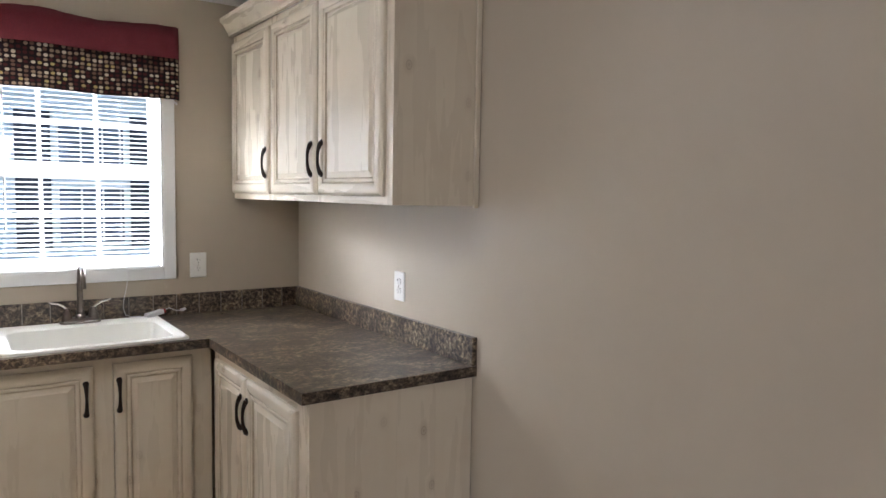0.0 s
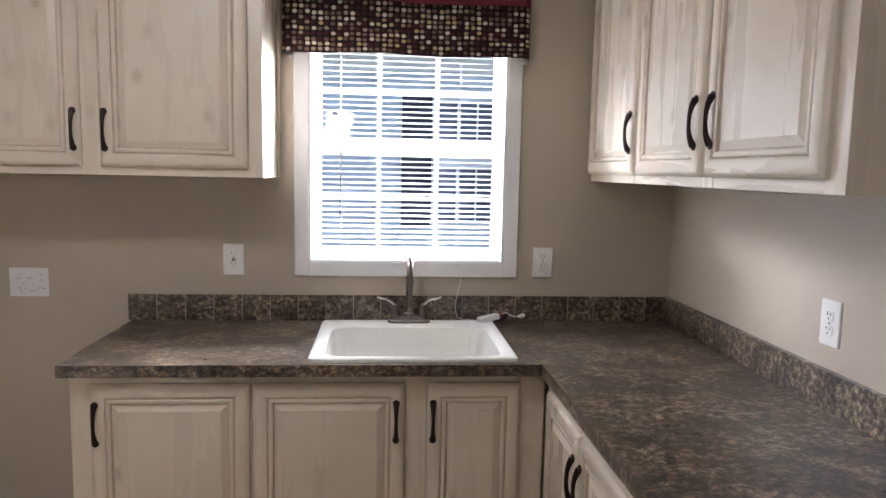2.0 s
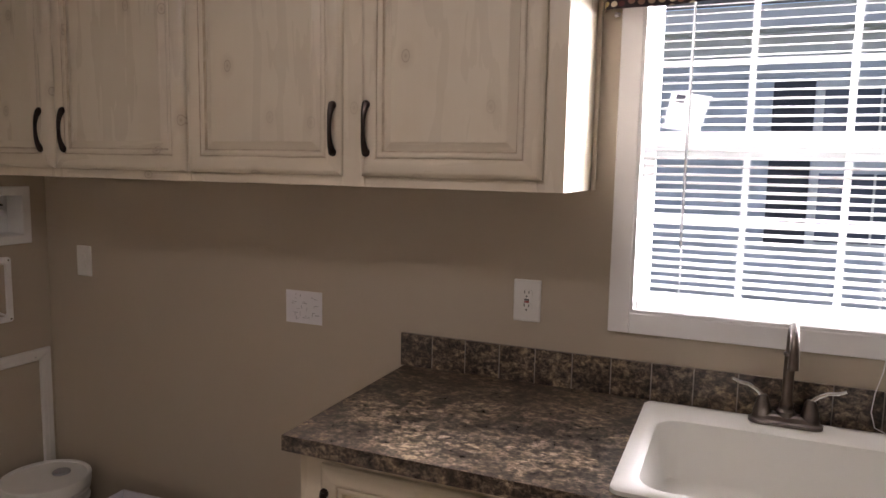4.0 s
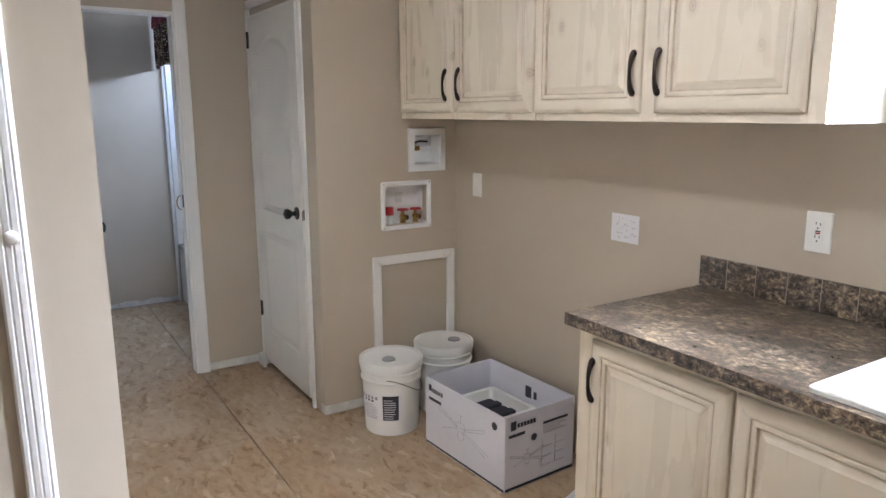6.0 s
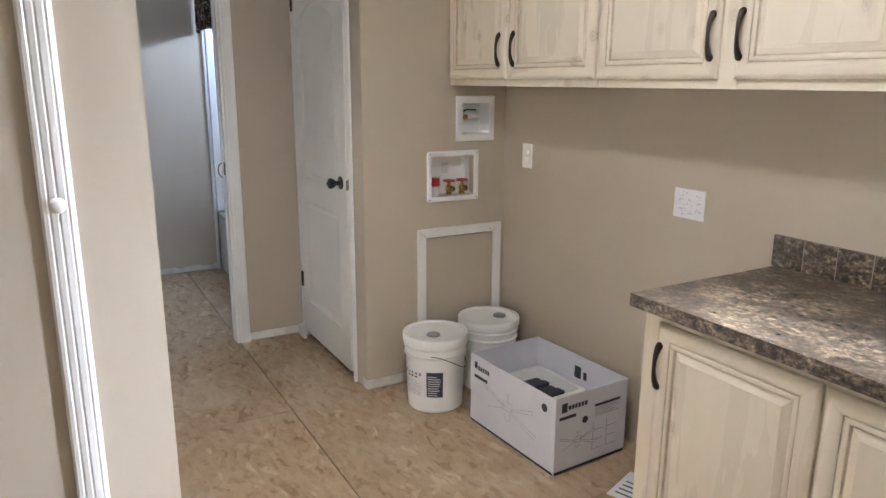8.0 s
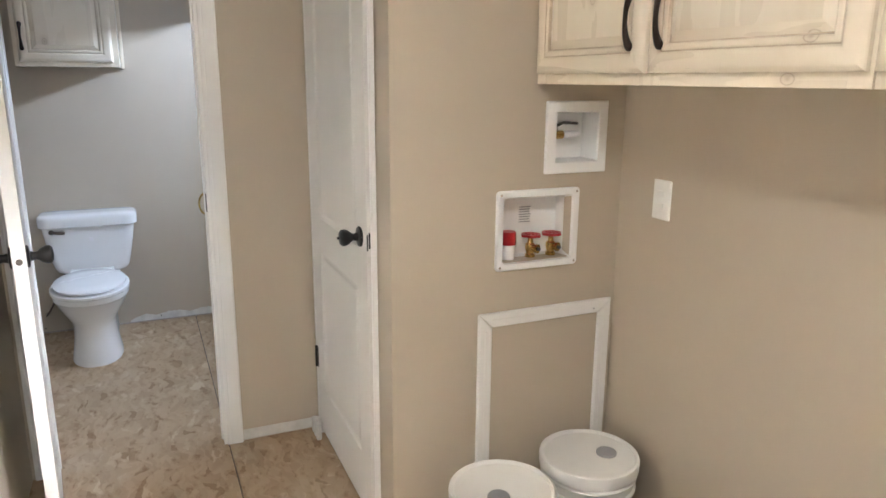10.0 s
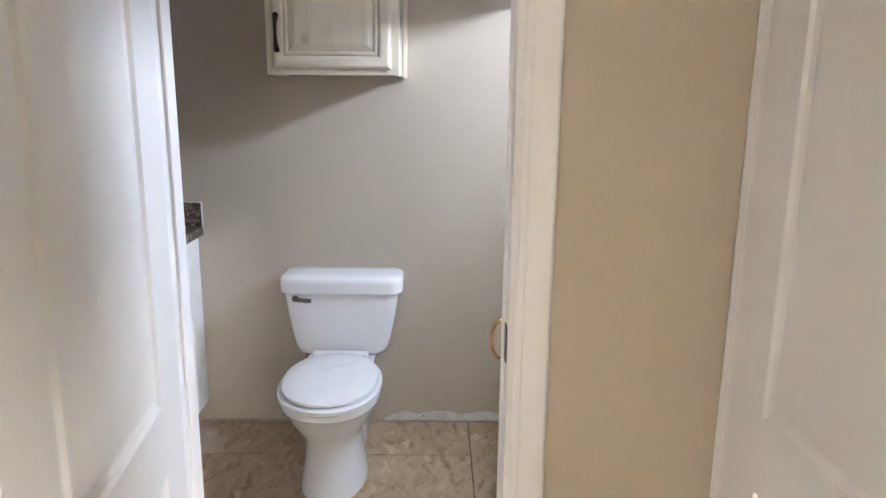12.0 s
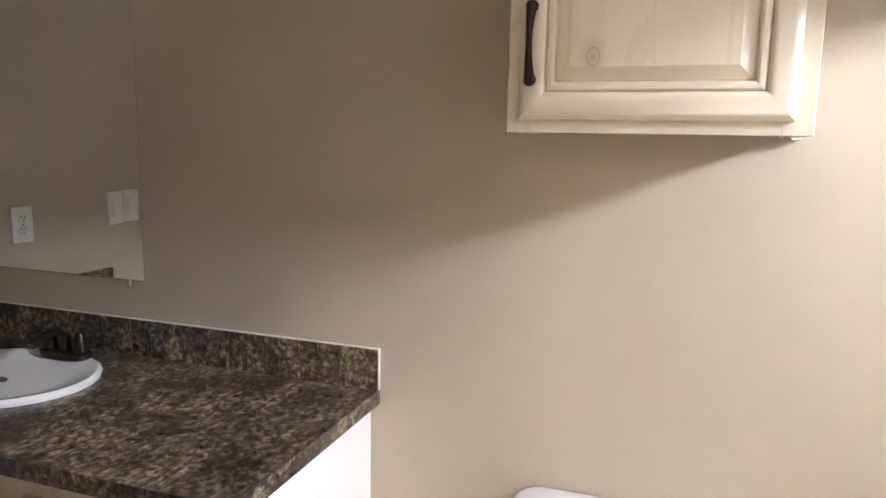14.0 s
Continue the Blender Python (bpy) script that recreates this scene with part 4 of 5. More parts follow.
recessed(vb, 0.22, 0.219, 0.033, 0.075, 0.004)
bm = bmesh.new()
add_tube(bm, [(-0.074, 0.03, 0.006), (-0.03, 0.03, 0.006)], 0.013, 12)
part("valve_body", bm, BRASS, vb, "", True)
bm = bmesh.new()
add_tube(bm, [(-0.028, 0.03, 0.006), (-0.026, 0.03, 0.006), (0.012, 0.03, 0.008), (0.026, 0.03, 0.008)], [0.009, 0.011, 0.0105, 0.009], 12)
part("outlet_cap", bm, PAPER, vb, "white plastic outlet cap", True)
bm = bmesh.new()
add_tube(bm, [(-0.052, 0.03, 0.018), (-0.052, 0.03, 0.032)], 0.006, 10)
part("stem", bm, CHROME, vb, "", True)
bm = bmesh.new()
add_tube(bm, [(-0.052, 0.03, 0.034), (-0.03, 0.026, 0.043), (0.018, 0.02, 0.04)], [0.006, 0.0045, 0.004], 8)
part("lever", bm, BLACKM, vb, "black lever handle", True)

wb = thing("washer_box", "white recessed washing-machine outlet box with red valves", "utility box", pose(LAUN_X, 3.8585, 1.0415, 0, 0, 90))
recessed(wb, 0.291, 0.248, 0.021, 0.085, 0.012)
for sx in (-1, 1):
    for sz in (-1, 1):
        bm = bmesh.new()
        add_lathe(bm, [(0.004, -0.0105), (0.004, -0.0125), (0.002, -0.013)], 8, (sx * 0.133, 0, sz * 0.112), "y")
        part("screw", bm, CHROME, wb)
bm = bmesh.new()
for k in range(7):
    add_box(bm, -0.022, 0.020 - 0.003 * (k % 3), 0.0745, 0.0755, 0.055 - 0.008 * k, 0.0572 - 0.008 * k)
part("print", bm, GREYINK, wb)
bm = bmesh.new()
add_tube(bm, [(-0.082, 0.033, -0.097), (-0.082, 0.033, -0.05)], 0.021, 16)
part("drain_stub", bm, VINYL, wb, "white drain stub", True)
bm = bmesh.new()
add_lathe(bm, [(0.024, -0.05), (0.0245, -0.049), (0.0245, -0.012), (0.022, -0.009)], 20, (-0.082, 0.033, 0))
part("drain_cap", bm, REDP, wb, "red plastic cap", True)
for vx in (-0.002, 0.073):
    bm = bmesh.new()
    add_tube(bm, [(vx, 0.033, -0.097), (vx, 0.033, -0.088), (vx, 0.033, -0.086), (vx, 0.033, -0.068), (vx, 0.033, -0.056), (vx, 0.033, -0.052), (vx, 0.033, -0.034)], [0.016, 0.016, 0.012, 0.0165, 0.015, 0.010, 0.007], 14)
    add_tube(bm, [(vx, 0.03, -0.067), (vx + 0.009, 0.014, -0.068), (vx + 0.0092, 0.0138, -0.068), (vx + 0.013, 0.007, -0.068)], [0.010, 0.010, 0.0145, 0.0145], 14)
    part("valve_body", bm, BRASS, wb, "", True)
    bm = bmesh.new()
    add_lathe(bm, [(0.006, 0.01), (0.006, 0.015)], 12, (vx + 0.0135, -0.0090, -0.068), "y")
    part("valve_mouth", bm, DARKP, wb)
    bm = bmesh.new()
    ring = []
    for k in range(25):
        a = 2 * math.pi * k / 24
        rr = 0.027 + 0.003 * math.cos(6 * a)
        ring.append((vx + rr * math.cos(a), 0.03 + rr * math.sin(a), -0.027))
    add_tube(bm, ring, 0.005, 6)
    for k in range(3):
        a = math.pi * k / 3
        add_tube(bm, [(vx + 0.026 * math.cos(a), 0.03 + 0.026 * math.sin(a), -0.027), (vx - 0.026 * math.cos(a), 0.03 - 0.026 * math.sin(a), -0.027)], 0.0045, 6)
    add_lathe(bm, [(0.007, -0.035), (0.008, -0.023), (0.005, -0.020)], 10, (vx, 0.03, 0))
    part("valve_wheel", bm, REDP, wb, "red handwheel", True)

ap = thing("access_trim", "white trim frame on the laundry wall behind the pails", "trim", kind="structure")
for nm, pts in (("upright", [(3.66, 0.0), (3.706, 0.0), (3.706, 0.739), (3.66, 0.785)]), ("upright", [(4.103, 0.0), (4.149, 0.0), (4.149, 0.785), (4.103, 0.739)]),
                ("top_rail", [(3.662, 0.786), (3.708, 0.7405), (4.101, 0.7405), (4.147, 0.786)])):
    my, mz = sum(p[0] for p in pts) / 4, sum(p[1] for p in pts) / 4
    bm = bmesh.new()
    add_loft(bm, [[(LAUN_X, y, z) for y, z in pts], [(LAUN_X + 0.009, y, z) for y, z in pts],
                  [(LAUN_X + 0.013, y + math.copysign(0.004, my - y), z + math.copysign(0.004, mz - z)) for y, z in pts]])
    part(nm, bm, TRIMW, ap)
    if nm == "upright":
        part("bead", box(LAUN_X + 0.0132, LAUN_X + 0.0155, my - 0.004, my + 0.004, 0.0, 0.73, 0.001), TRIMW, ap)
    else:
        part("bead", box(LAUN_X + 0.0132, LAUN_X + 0.0155, 3.70, 4.11, mz - 0.004, mz + 0.004, 0.001), TRIMW, ap)
bm = bmesh.new()
add_lathe(bm, [(0.003, 0.013), (0.003, 0.0145)], 8, (LAUN_X, 4.08, 0.757), "x")
part("nail_head", bm, GREYINK, ap)


# ---- interior doors ----
def moulded_door(name, label, m, w, h, knob_x, hinge_x, hinges, t=0.035, edge_plate=False):
    """Two-panel moulded door with an arched upper panel. Local: x across, faces at y 0 and y t."""
    d = thing(name, label, "door", m, kind="structure")
    bm = bmesh.new()
    st, px1 = 0.115, w - 0.115
    lo = [(st, 0.20), (px1, 0.20), (px1, 0.80), (st, 0.80)]
    arch = [(st + (px1 - st) * k / 12, h - 0.20 + 0.085 * math.sin(math.pi * k / 12) ** 0.9) for k in range(13)]
    up = [(st, 0.925), (px1, 0.925)] + [p for p in reversed(arch)]

    def face(y, s):
        def q(pts):
            bm.faces.new([bm.verts.new((x, y, z)) for x, z in pts])
        q([(0, 0), (st, 0), (st, h), (0, h)])
        q([(px1, 0), (w, 0), (w, h), (px1, h)])
        q([(st, 0), (px1, 0), (px1, 0.20), (st, 0.20)])
        q([(st, 0.80), (px1, 0.80), (px1, 0.925), (st, 0.925)])
        q(arch + [(px1, h), (st, h)])
        for outline in (lo, up):
            cxp = sum(p[0] for p in outline) / len(outline)
            rows = []
            for inset, dep in ((0, 0), (0.006, 0.006), (0.016, 0.009), (0.024, 0.008), (0.034, 0.0035), (0.040, 0.003)):
                ring = []
                zs = [p[1] for p in outline]
                mid = (min(zs) + max(zs)) / 2
                hx, hz = (px1 - st) / 2, (max(zs) - min(zs)) / 2
                for x, z in outline:
                    ring.append(bm.verts.new((cxp_ + (x - cxp_) * (hx - inset) / hx if (cxp_ := (st + px1) / 2) else 0, y + s * dep, mid + (z - mid) * (hz - inset) / hz)))
                rows.append(ring)
            n = len(outline)
            for a, b in zip(rows, rows[1:]):
                for i in range(n):
                    bm.faces.new((a[i], a[(i + 1) % n], b[(i + 1) % n], b[i]))
            bm.faces.new(rows[-1])
    face(0, 1)
    face(t, -1)
    for x in (0, w):
        bm.faces.new([bm.verts.new(p) for p in ((x, 0, 0), (x, t, 0), (x, t, h), (x, 0, h))])
    for z in (0, h):
        bm.faces.new([bm.verts.new(p) for p in ((0, 0, z), (w, 0, z), (w, t, z), (0, t, z))])
    bmesh.ops.remove_doubles(bm, verts=bm.verts, dist=1e-5)
    part("slab", bm, DOORW, d)
    for s, y in ((-1, 0.0), (1, t)):
        bm = bmesh.new()
        prof = [(0.032, 0.0), (0.033, 0.003), (0.030, 0.007), (0.014, 0.010), (0.011, 0.022), (0.013, 0.028), (0.021, 0.037), (0.0265, 0.050), (0.026, 0.060), (0.019, 0.066), (0.004, 0.068)]
        add_lathe(bm, [(r, s * hh) for r, hh in prof], 20, (knob_x, y, 0.965), "y")
        part("door_knob", bm, BLACKM, d, "black metal door knob", True)
        if s < 0:
            bm = bmesh.new()
            add_lathe(bm, [(0.005, -0.067), (0.004, -0.074)], 8, (knob_x, y, 0.965), "y")
            part("lock_button", bm, BLACKM, d)
    far = w if knob_x > w / 2 else 0
    o = 0.0006 if far else -0.0006
    part("latch_plate", box(far - abs(o), far + abs(o), t / 2 - 0.0125, t / 2 + 0.0125, 0.94, 0.99), PLATE if edge_plate else BLACKM, d)
    bm = bmesh.new()
    add_lathe(bm, [(0.009, 0), (0.009, 0.003 if far else -0.003), (0.006, 0.0034 if far else -0.0034)], 14, (far, t / 2, 0.965), "x")
    part("latch_bolt", bm, PEWTER, d, "", True)
    for z in hinges:
        bm = bmesh.new()
        add_tube(bm, [(hinge_x, -0.005, z - 0.045), (hinge_x, -0.005, z + 0.045)], 0.006, 10)
        add_box(bm, hinge_x - 0.016, hinge_x + 0.016, -0.003, -0.0005, z - 0.043, z + 0.043)
        part("hinge", bm, BLACKM, d, "black butt hinge", True)
    return d


DW = CX1 - CX0 - 0.038
moulded_door("door_closet", "white moulded two-panel closet door, closed, with a black knob", pose(CX0 + 0.019, CLOS_Y - 0.022, 0.045), DW, 1.975, DW - 0.072, -0.002, (0.315, 1.86))
part("strike_edge", box(CX1 - 0.0165, CX1 - 0.012, CLOS_Y - 0.0245, CLOS_Y - 0.0212, 0.98, 1.03), BLACKM, cf, "black strike plate lip")
# the bathroom door stands open into the hall
BD = 0.622
OPEN = 6.6
moulded_door("door_bathroom", "white moulded two-panel bathroom door, standing open into the hall", pose(BATH_X + 0.012, DY0 + 0.030, 0.03, 0, 0, OPEN) @ pose(0, -0.035, 0), BD, 1.99, BD - 0.065, 0.0, (), edge_plate=True)


# ---- pails and carton ----
def pail(label, x, y, rz, wrapped, cap):
    p = thing("pail", label, "pail", pose(x, y, 0, 0, 0, rz), "paint pails by the laundry wall")
    bm = bmesh.new()
    add_lathe(bm, [(0.125, 0.0), (0.129, 0.004), (0.1395, 0.255), (0.1395, 0.258), (0.1475, 0.262), (0.148, 0.268), (0.1415, 0.274), (0.1425, 0.296), (0.149, 0.300), (0.1495, 0.305), (0.1435, 0.311), (0.145, 0.345)], 48)
    part("body", bm, PAILM, p, "", True)
    bm = bmesh.new()
    add_lathe(bm, [(0.150, 0.322), (0.1535, 0.324), (0.1545, 0.352), (0.1525, 0.3585), (0.146, 0.3605), (0.141, 0.357), (0.139, 0.3525), (0.10, 0.3520), (0.03, 0.3515)], 48)
    part("lid", bm, PAILM, p, "white plastic lid", True)
    bm = bmesh.new()
    add_lathe(bm, [(0.032, 0.3515), (0.032, 0.356), (0.030, 0.359), (0.006, 0.359)], 24, (*cap, 0))
    part("spout_cap", bm, GREYINK, p, "grey pour-spout cap", True)
    bm = bmesh.new()
    add_tube(bm, [(0.148 * math.cos(a), 0.148 * math.sin(a), 0.285 - 0.09 * math.sin(a - 0.2) ** 2) for a in [0.2 + math.pi * k / 20 for k in range(21)]], 0.0022, 6)
    part("bail_handle", bm, PEWTER, p, "wire bail handle", True)

    def patch(nm, a0, a1, z0, z1, material, off, label=""):
        bm = bmesh.new()
        n = 14
        rows = []
        for k in range(n + 1):
            a = radians(a0 + (a1 - a0) * k / n)
            col = []
            for z in (z0, z1):
                r = 0.129 + 0.0105 * (z - 0.004) / 0.251 + off
                col.append(bm.verts.new((r * math.cos(a), r * math.sin(a), z)))
            rows.append(col)
        for a, b in zip(rows, rows[1:]):
            bm.faces.new((a[0], b[0], b[1], a[1]))
        return part(nm, bm, material, p, label)

    if wrapped:
        patch("label", -62, 40, 0.075, 0.215, PAPER, 0.0012, "printed white paper label")
        patch("dark_panel", 2, 34, 0.082, 0.205, INK, 0.0022, "black text panel of the label")
        rnd = random.Random(4)
        for k in range(5):
            patch("title", -52 + 9.5 * k, -46.5 + 9.5 * k, 0.182, 0.197 - 0.002 * (k % 2), GREYINK, 0.002)
        for k in range(3):
            patch("title", -44 + 10 * k, -38 + 10 * k, 0.168, 0.177, INK, 0.002)
        for k in range(7):
            patch("text", -54, -8 - rnd.uniform(0, 12), 0.085 + 0.011 * k, 0.0875 + 0.011 * k, GREYINK, 0.002)
        for k in range(9):
            patch("text", 5, 30 - rnd.uniform(0, 9), 0.09 + 0.0115 * k, 0.093 + 0.0115 * k, PAPER, 0.003)
    return p


pail("white plastic pail with a printed label on the floor", -2.335, 3.615, -48, True, (0.042, 0.004))
pail("white plastic pail with lid standing in the laundry corner", -2.40, 3.955, 60, False, (0.055, 0.016))

BXA, BXB, BYA, BYB, BZ = 0.0, 0.565, 0.0, 0.385, 0.325
cb_ = thing("carton", "open white printed carton with fan parts on the floor", "carton", pose(-2.094, 3.665, 0, 0, 0, 3.0))
W_ = 0.004
part("base", box(W_, BXB - W_, W_, BYB - W_, 0.001, 0.005), CARDIN, cb_)
for nm, x0, x1, y0, y1 in (("long_wall", 0, BXB, 0, W_), ("long_wall", 0, BXB, BYB - W_, BYB), ("short_wall", 0, W_, W_, BYB - W_), ("short_wall", BXB - W_, BXB, W_, BYB - W_)):
    part(nm, box(x0, x1, y0, y1, 0.0, BZ, 0.0008), CARD, cb_)
bm = bmesh.new()
add_box(bm, 0.004, BXB - 0.003, -0.0012, -0.0004, 0.004, 0.014)
add_box(bm, BXB + 0.0004, BXB + 0.0012, 0.004, BYB - 0.004, 0.004, 0.016)
part("border_print", bm, INK, cb_)


def fan_drawing(place, s):
    bm = bmesh.new()
    def ln(a, b, r=0.0009):
        add_tube(bm, [place @ Vector((a[0] * s, -0.0006, a[1] * s)), place @ Vector((b[0] * s, -0.0006, b[1] * s))], r, 4)
    for a, b in (((-0.12, 0.028), (-0.02, 0.0)), ((-0.12, 0.04), (-0.02, 0.006)), ((-0.12, 0.028), (-0.12, 0.04)), ((0.12, 0.03), (0.02, 0.0)), ((0.12, 0.042), (0.02, 0.006)), ((0.12, 0.03), (0.12, 0.042)), ((-0.02, -0.004), (-0.10, -0.03)), ((0.02, -0.004), (0.14, -0.035)), ((0.015, -0.01), (0.13, -0.047)), ((0.0, 0.045), (0.0, 0.02)), ((-0.012, 0.046), (0.012, 0.046)), ((-0.02, 0.02), (0.02, 0.02)), ((-0.024, 0.005), (0.024, 0.005)), ((-0.02, 0.02), (-0.024, 0.005)), ((0.02, 0.02), (0.024, 0.005)), ((-0.024, 0.005), (-0.016, -0.008)), ((0.024, 0.005), (0.016, -0.008)), ((-0.016, -0.008), (0.016, -0.008)), ((-0.012, -0.012), (-0.016, -0.03)), ((0.012, -0.012), (0.016, -0.03)), ((-0.016, -0.03), (0.0, -0.042)), ((0.016, -0.03), (0.0, -0.042))):
        ln(a, b)
    return bm


part("fan_drawing", fan_drawing(pose(0.27, 0, 0.165), 1.35), GREYINK, cb_)
part("fan_drawing", fan_drawing(pose(BXB, 0.12, 0.125, 0, 0, 90), 0.75), GREYINK, cb_)
bm = bmesh.new()
add_box(bm, 0.03, 0.05, -0.0012, -0.0004, 0.265, 0.295)
for k in range(5):
    add_box(bm, 0.056 + 0.017 * k, 0.068 + 0.017 * k, -0.0012, -0.0004, 0.262, 0.282)
add_box(bm, 0.03, 0.125, -0.0012, -0.0004, 0.222, 0.236)
part("logo_print", bm, INK, cb_)
bm = bmesh.new()
add_box(bm, BXB + 0.0004, BXB + 0.0012, 0.03, 0.058, 0.262, 0.30)
for k in range(6):
    add_box(bm, BXB + 0.0004, BXB + 0.0012, 0.064 + 0.017 * k, 0.077 + 0.017 * k, 0.268, 0.286)
add_box(bm, BXB + 0.0004, BXB + 0.0012, 0.02, 0.105, 0.232, 0.245)
add_box(bm, BXB + 0.0004, BXB + 0.0012, 0.205, 0.345, 0.246, 0.257)
part("logo_print", bm, INK, cb_)
bm = bmesh.new()
for k in range(5):
    add_box(bm, BXB + 0.0004, BXB + 0.0012, 0.205, 0.34 - 0.02 * (k % 3), 0.205 + 0.008 * k, 0.2075 + 0.008 * k)
for k in range(6):
    add_box(bm, BXB + 0.0004, BXB + 0.0012, 0.20 + 0.075 * (k % 2), 0.255 + 0.075 * (k % 2), 0.06 + 0.042 * (k // 2), 0.062 + 0.042 * (k // 2))
    add_box(bm, BXB + 0.0004, BXB + 0.0012, 0.20 + 0.075 * (k % 2), 0.202 + 0.075 * (k % 2), 0.062 + 0.042 * (k // 2), 0.098 + 0.042 * (k // 2))
part("text_print", bm, GREYINK, cb_)
bm = bmesh.new()
add_lathe(bm, [(0.017, -0.0004), (0.017, -0.0012)], 20, (0.50, 0, 0.268), "y")
add_lathe(bm, [(0.015, 0.0004), (0.015, 0.0012)], 20, (BXB, 0.155, 0.205), "x")
part("round_print", bm, INK, cb_)
bm = bmesh.new()
add_box(bm, 0.26, 0.30, BYB - W_ - 0.0012, BYB - W_ - 0.0004, 0.22, 0.275)
add_box(bm, 0.315, 0.335, BYB - W_ - 0.0012, BYB - W_ - 0.0004, 0.225, 0.26)
part("symbol_print", bm, INK, cb_)
ins = thing("fan_packing", "white moulded packing tray with dark fan parts inside the carton", "packing", pose(-2.094, 3.665, 0, 0, 0, 3.0))
bm = bmesh.new()
add_loft(bm, [rounded(0.20, 0.20, 0.006, 0.30, 0.30, 0.02), rounded(0.20, 0.20, 0.20, 0.32, 0.33, 0.02), rounded(0.20, 0.20, 0.20, 0.28, 0.29, 0.02), rounded(0.20, 0.20, 0.15, 0.26, 0.27, 0.02)])
part("tray", bm, PAILM, ins)
bm = bmesh.new()
for k in range(4):
    add_box(bm, 0.10 + 0.05 * k, 0.14 + 0.05 * k, 0.10, 0.30, 0.151, 0.175 + 0.008 * (k % 2), 0.004)
part("blade_bundle", bm, INK, ins, "dark fan blades")
bm = bmesh.new()
add_box(bm, 0.08, 0.52, 0.018, 0.06, 0.006, 0.215, 0.004)
part("dark_sleeve", bm, DARKP, ins)
bm = bmesh.new()
add_lathe(bm, [(0.06, 0.006), (0.07, 0.17), (0.075, 0.205), (0.06, 0.215), (0.02, 0.217)], 24, (0.45, 0.20, 0))
part("glass_shade", bm, PORC, ins, "white glass shade", True)
fl = thing("paper_sheet", "white printed sheet lying on the floor", "paper", pose(-1.345, 3.80, 0.0008, 0, 0, 20))
part("sheet", box(0, 0.28, 0, 0.2, 0, 0.0012), PAPER, fl)
bm = bmesh.new()
for k in range(4):
    add_box(bm, 0.02, 0.09, 0.03 + 0.03 * k, 0.038 + 0.03 * k, 0.0014, 0.002)
part("print", bm, INK, fl)

# ---- bathroom: toilet ----
TY = 2.44
tl = thing("toilet", "white porcelain two-piece toilet with the lid closed", "toilet", pose(FAR_X, TY, 0, 0, 0, 90))
# local: x across, y towards the wall at y 0, front at negative y
bm = bmesh.new()
add_loft(bm, [rounded(0, -0.115, 0.397, 0.33, 0.155, 0.05), rounded(0, -0.115, 0.408, 0.362, 0.175, 0.045), rounded(0, -0.113, 0.43, 0.388, 0.182, 0.04), rounded(0, -0.113, 0.48, 0.413, 0.186, 0.04), rounded(0, -0.112, 0.58, 0.452, 0.19, 0.045), rounded(0, -0.112, 0.6655, 0.475, 0.195, 0.045)])
part("tank", bm, PORC, tl, "", True)
bm = bmesh.new()
add_loft(bm, [rounded(0, -0.113, 0.666, 0.49, 0.21, 0.05), rounded(0, -0.113, 0.671, 0.508, 0.22, 0.058), rounded(0, -0.113, 0.712, 0.512, 0.222, 0.06), rounded(0, -0.113, 0.724, 0.508, 0.218, 0.06), rounded(0, -0.113, 0.732, 0.497, 0.207, 0.058), rounded(0, -0.113, 0.737, 0.475, 0.186, 0.052), rounded(0, -0.113, 0.7395, 0.3, 0.08, 0.03)])
part("tank_lid", bm, PORC, tl, "", True)
bm = bmesh.new()
add_lathe(bm, [(0.013, -0.006), (0.014, -0.016), (0.010, -0.02)], 14, (-0.185, -0.205, 0.648), "y")
add_tube(bm, [(-0.185, -0.222, 0.648), (-0.17, -0.228, 0.647), (-0.14, -0.229, 0.643), (-0.118, -0.227, 0.641)], [0.010, 0.009, 0.0095, 0.008], 8)
# dark pewter colour stands in for dark reflections in the chrome
part("flush_lever", bm, PEWTER, tl, "chrome flush lever", True)
bm = bmesh.new()
sec = [(0.0, -0.45, 0.127, 0.222), (0.012, -0.45, 0.126, 0.221), (0.05, -0.45, 0.119, 0.212), (0.12, -0.448, 0.109, 0.20), (0.19, -0.45, 0.106, 0.198), (0.225, -0.455, 0.113, 0.206), (0.265, -0.463, 0.136, 0.225), (0.305, -0.47, 0.158, 0.248), (0.345, -0.476, 0.176, 0.266), (0.357, -0.478, 0.181, 0.272), (0.362, -0.478, 0.186, 0.277), (0.392, -0.478, 0.188, 0.279)]
add_loft(bm, [oval(0, y, z, a, b, 32, 2.3) for z, y, a, b in sec])
part("bowl", bm, PORC, tl, "", True)
bm = bmesh.new()
add_loft(bm, [rounded(0, -0.20, 0.02, 0.20, 0.36, 0.05), rounded(0, -0.20, 0.20, 0.20, 0.36, 0.05), rounded(0, -0.185, 0.34, 0.26, 0.34, 0.05), rounded(0, -0.175, 0.395, 0.28, 0.32, 0.05)])
part("trapway", bm, PORC, tl, "", True)
bm = bmesh.new()
add_loft(bm, [oval(0, -0.51, 0.3925, 0.188, 0.262, 32, 2.15), oval(0, -0.51, 0.396, 0.193, 0.268, 32, 2.15), oval(0, -0.51, 0.410, 0.193, 0.268, 32, 2.15), oval(0, -0.51, 0.414, 0.188, 0.263, 32, 2.15)])
part("seat", bm, PORC, tl, "white plastic seat", True)
bm = bmesh.new()
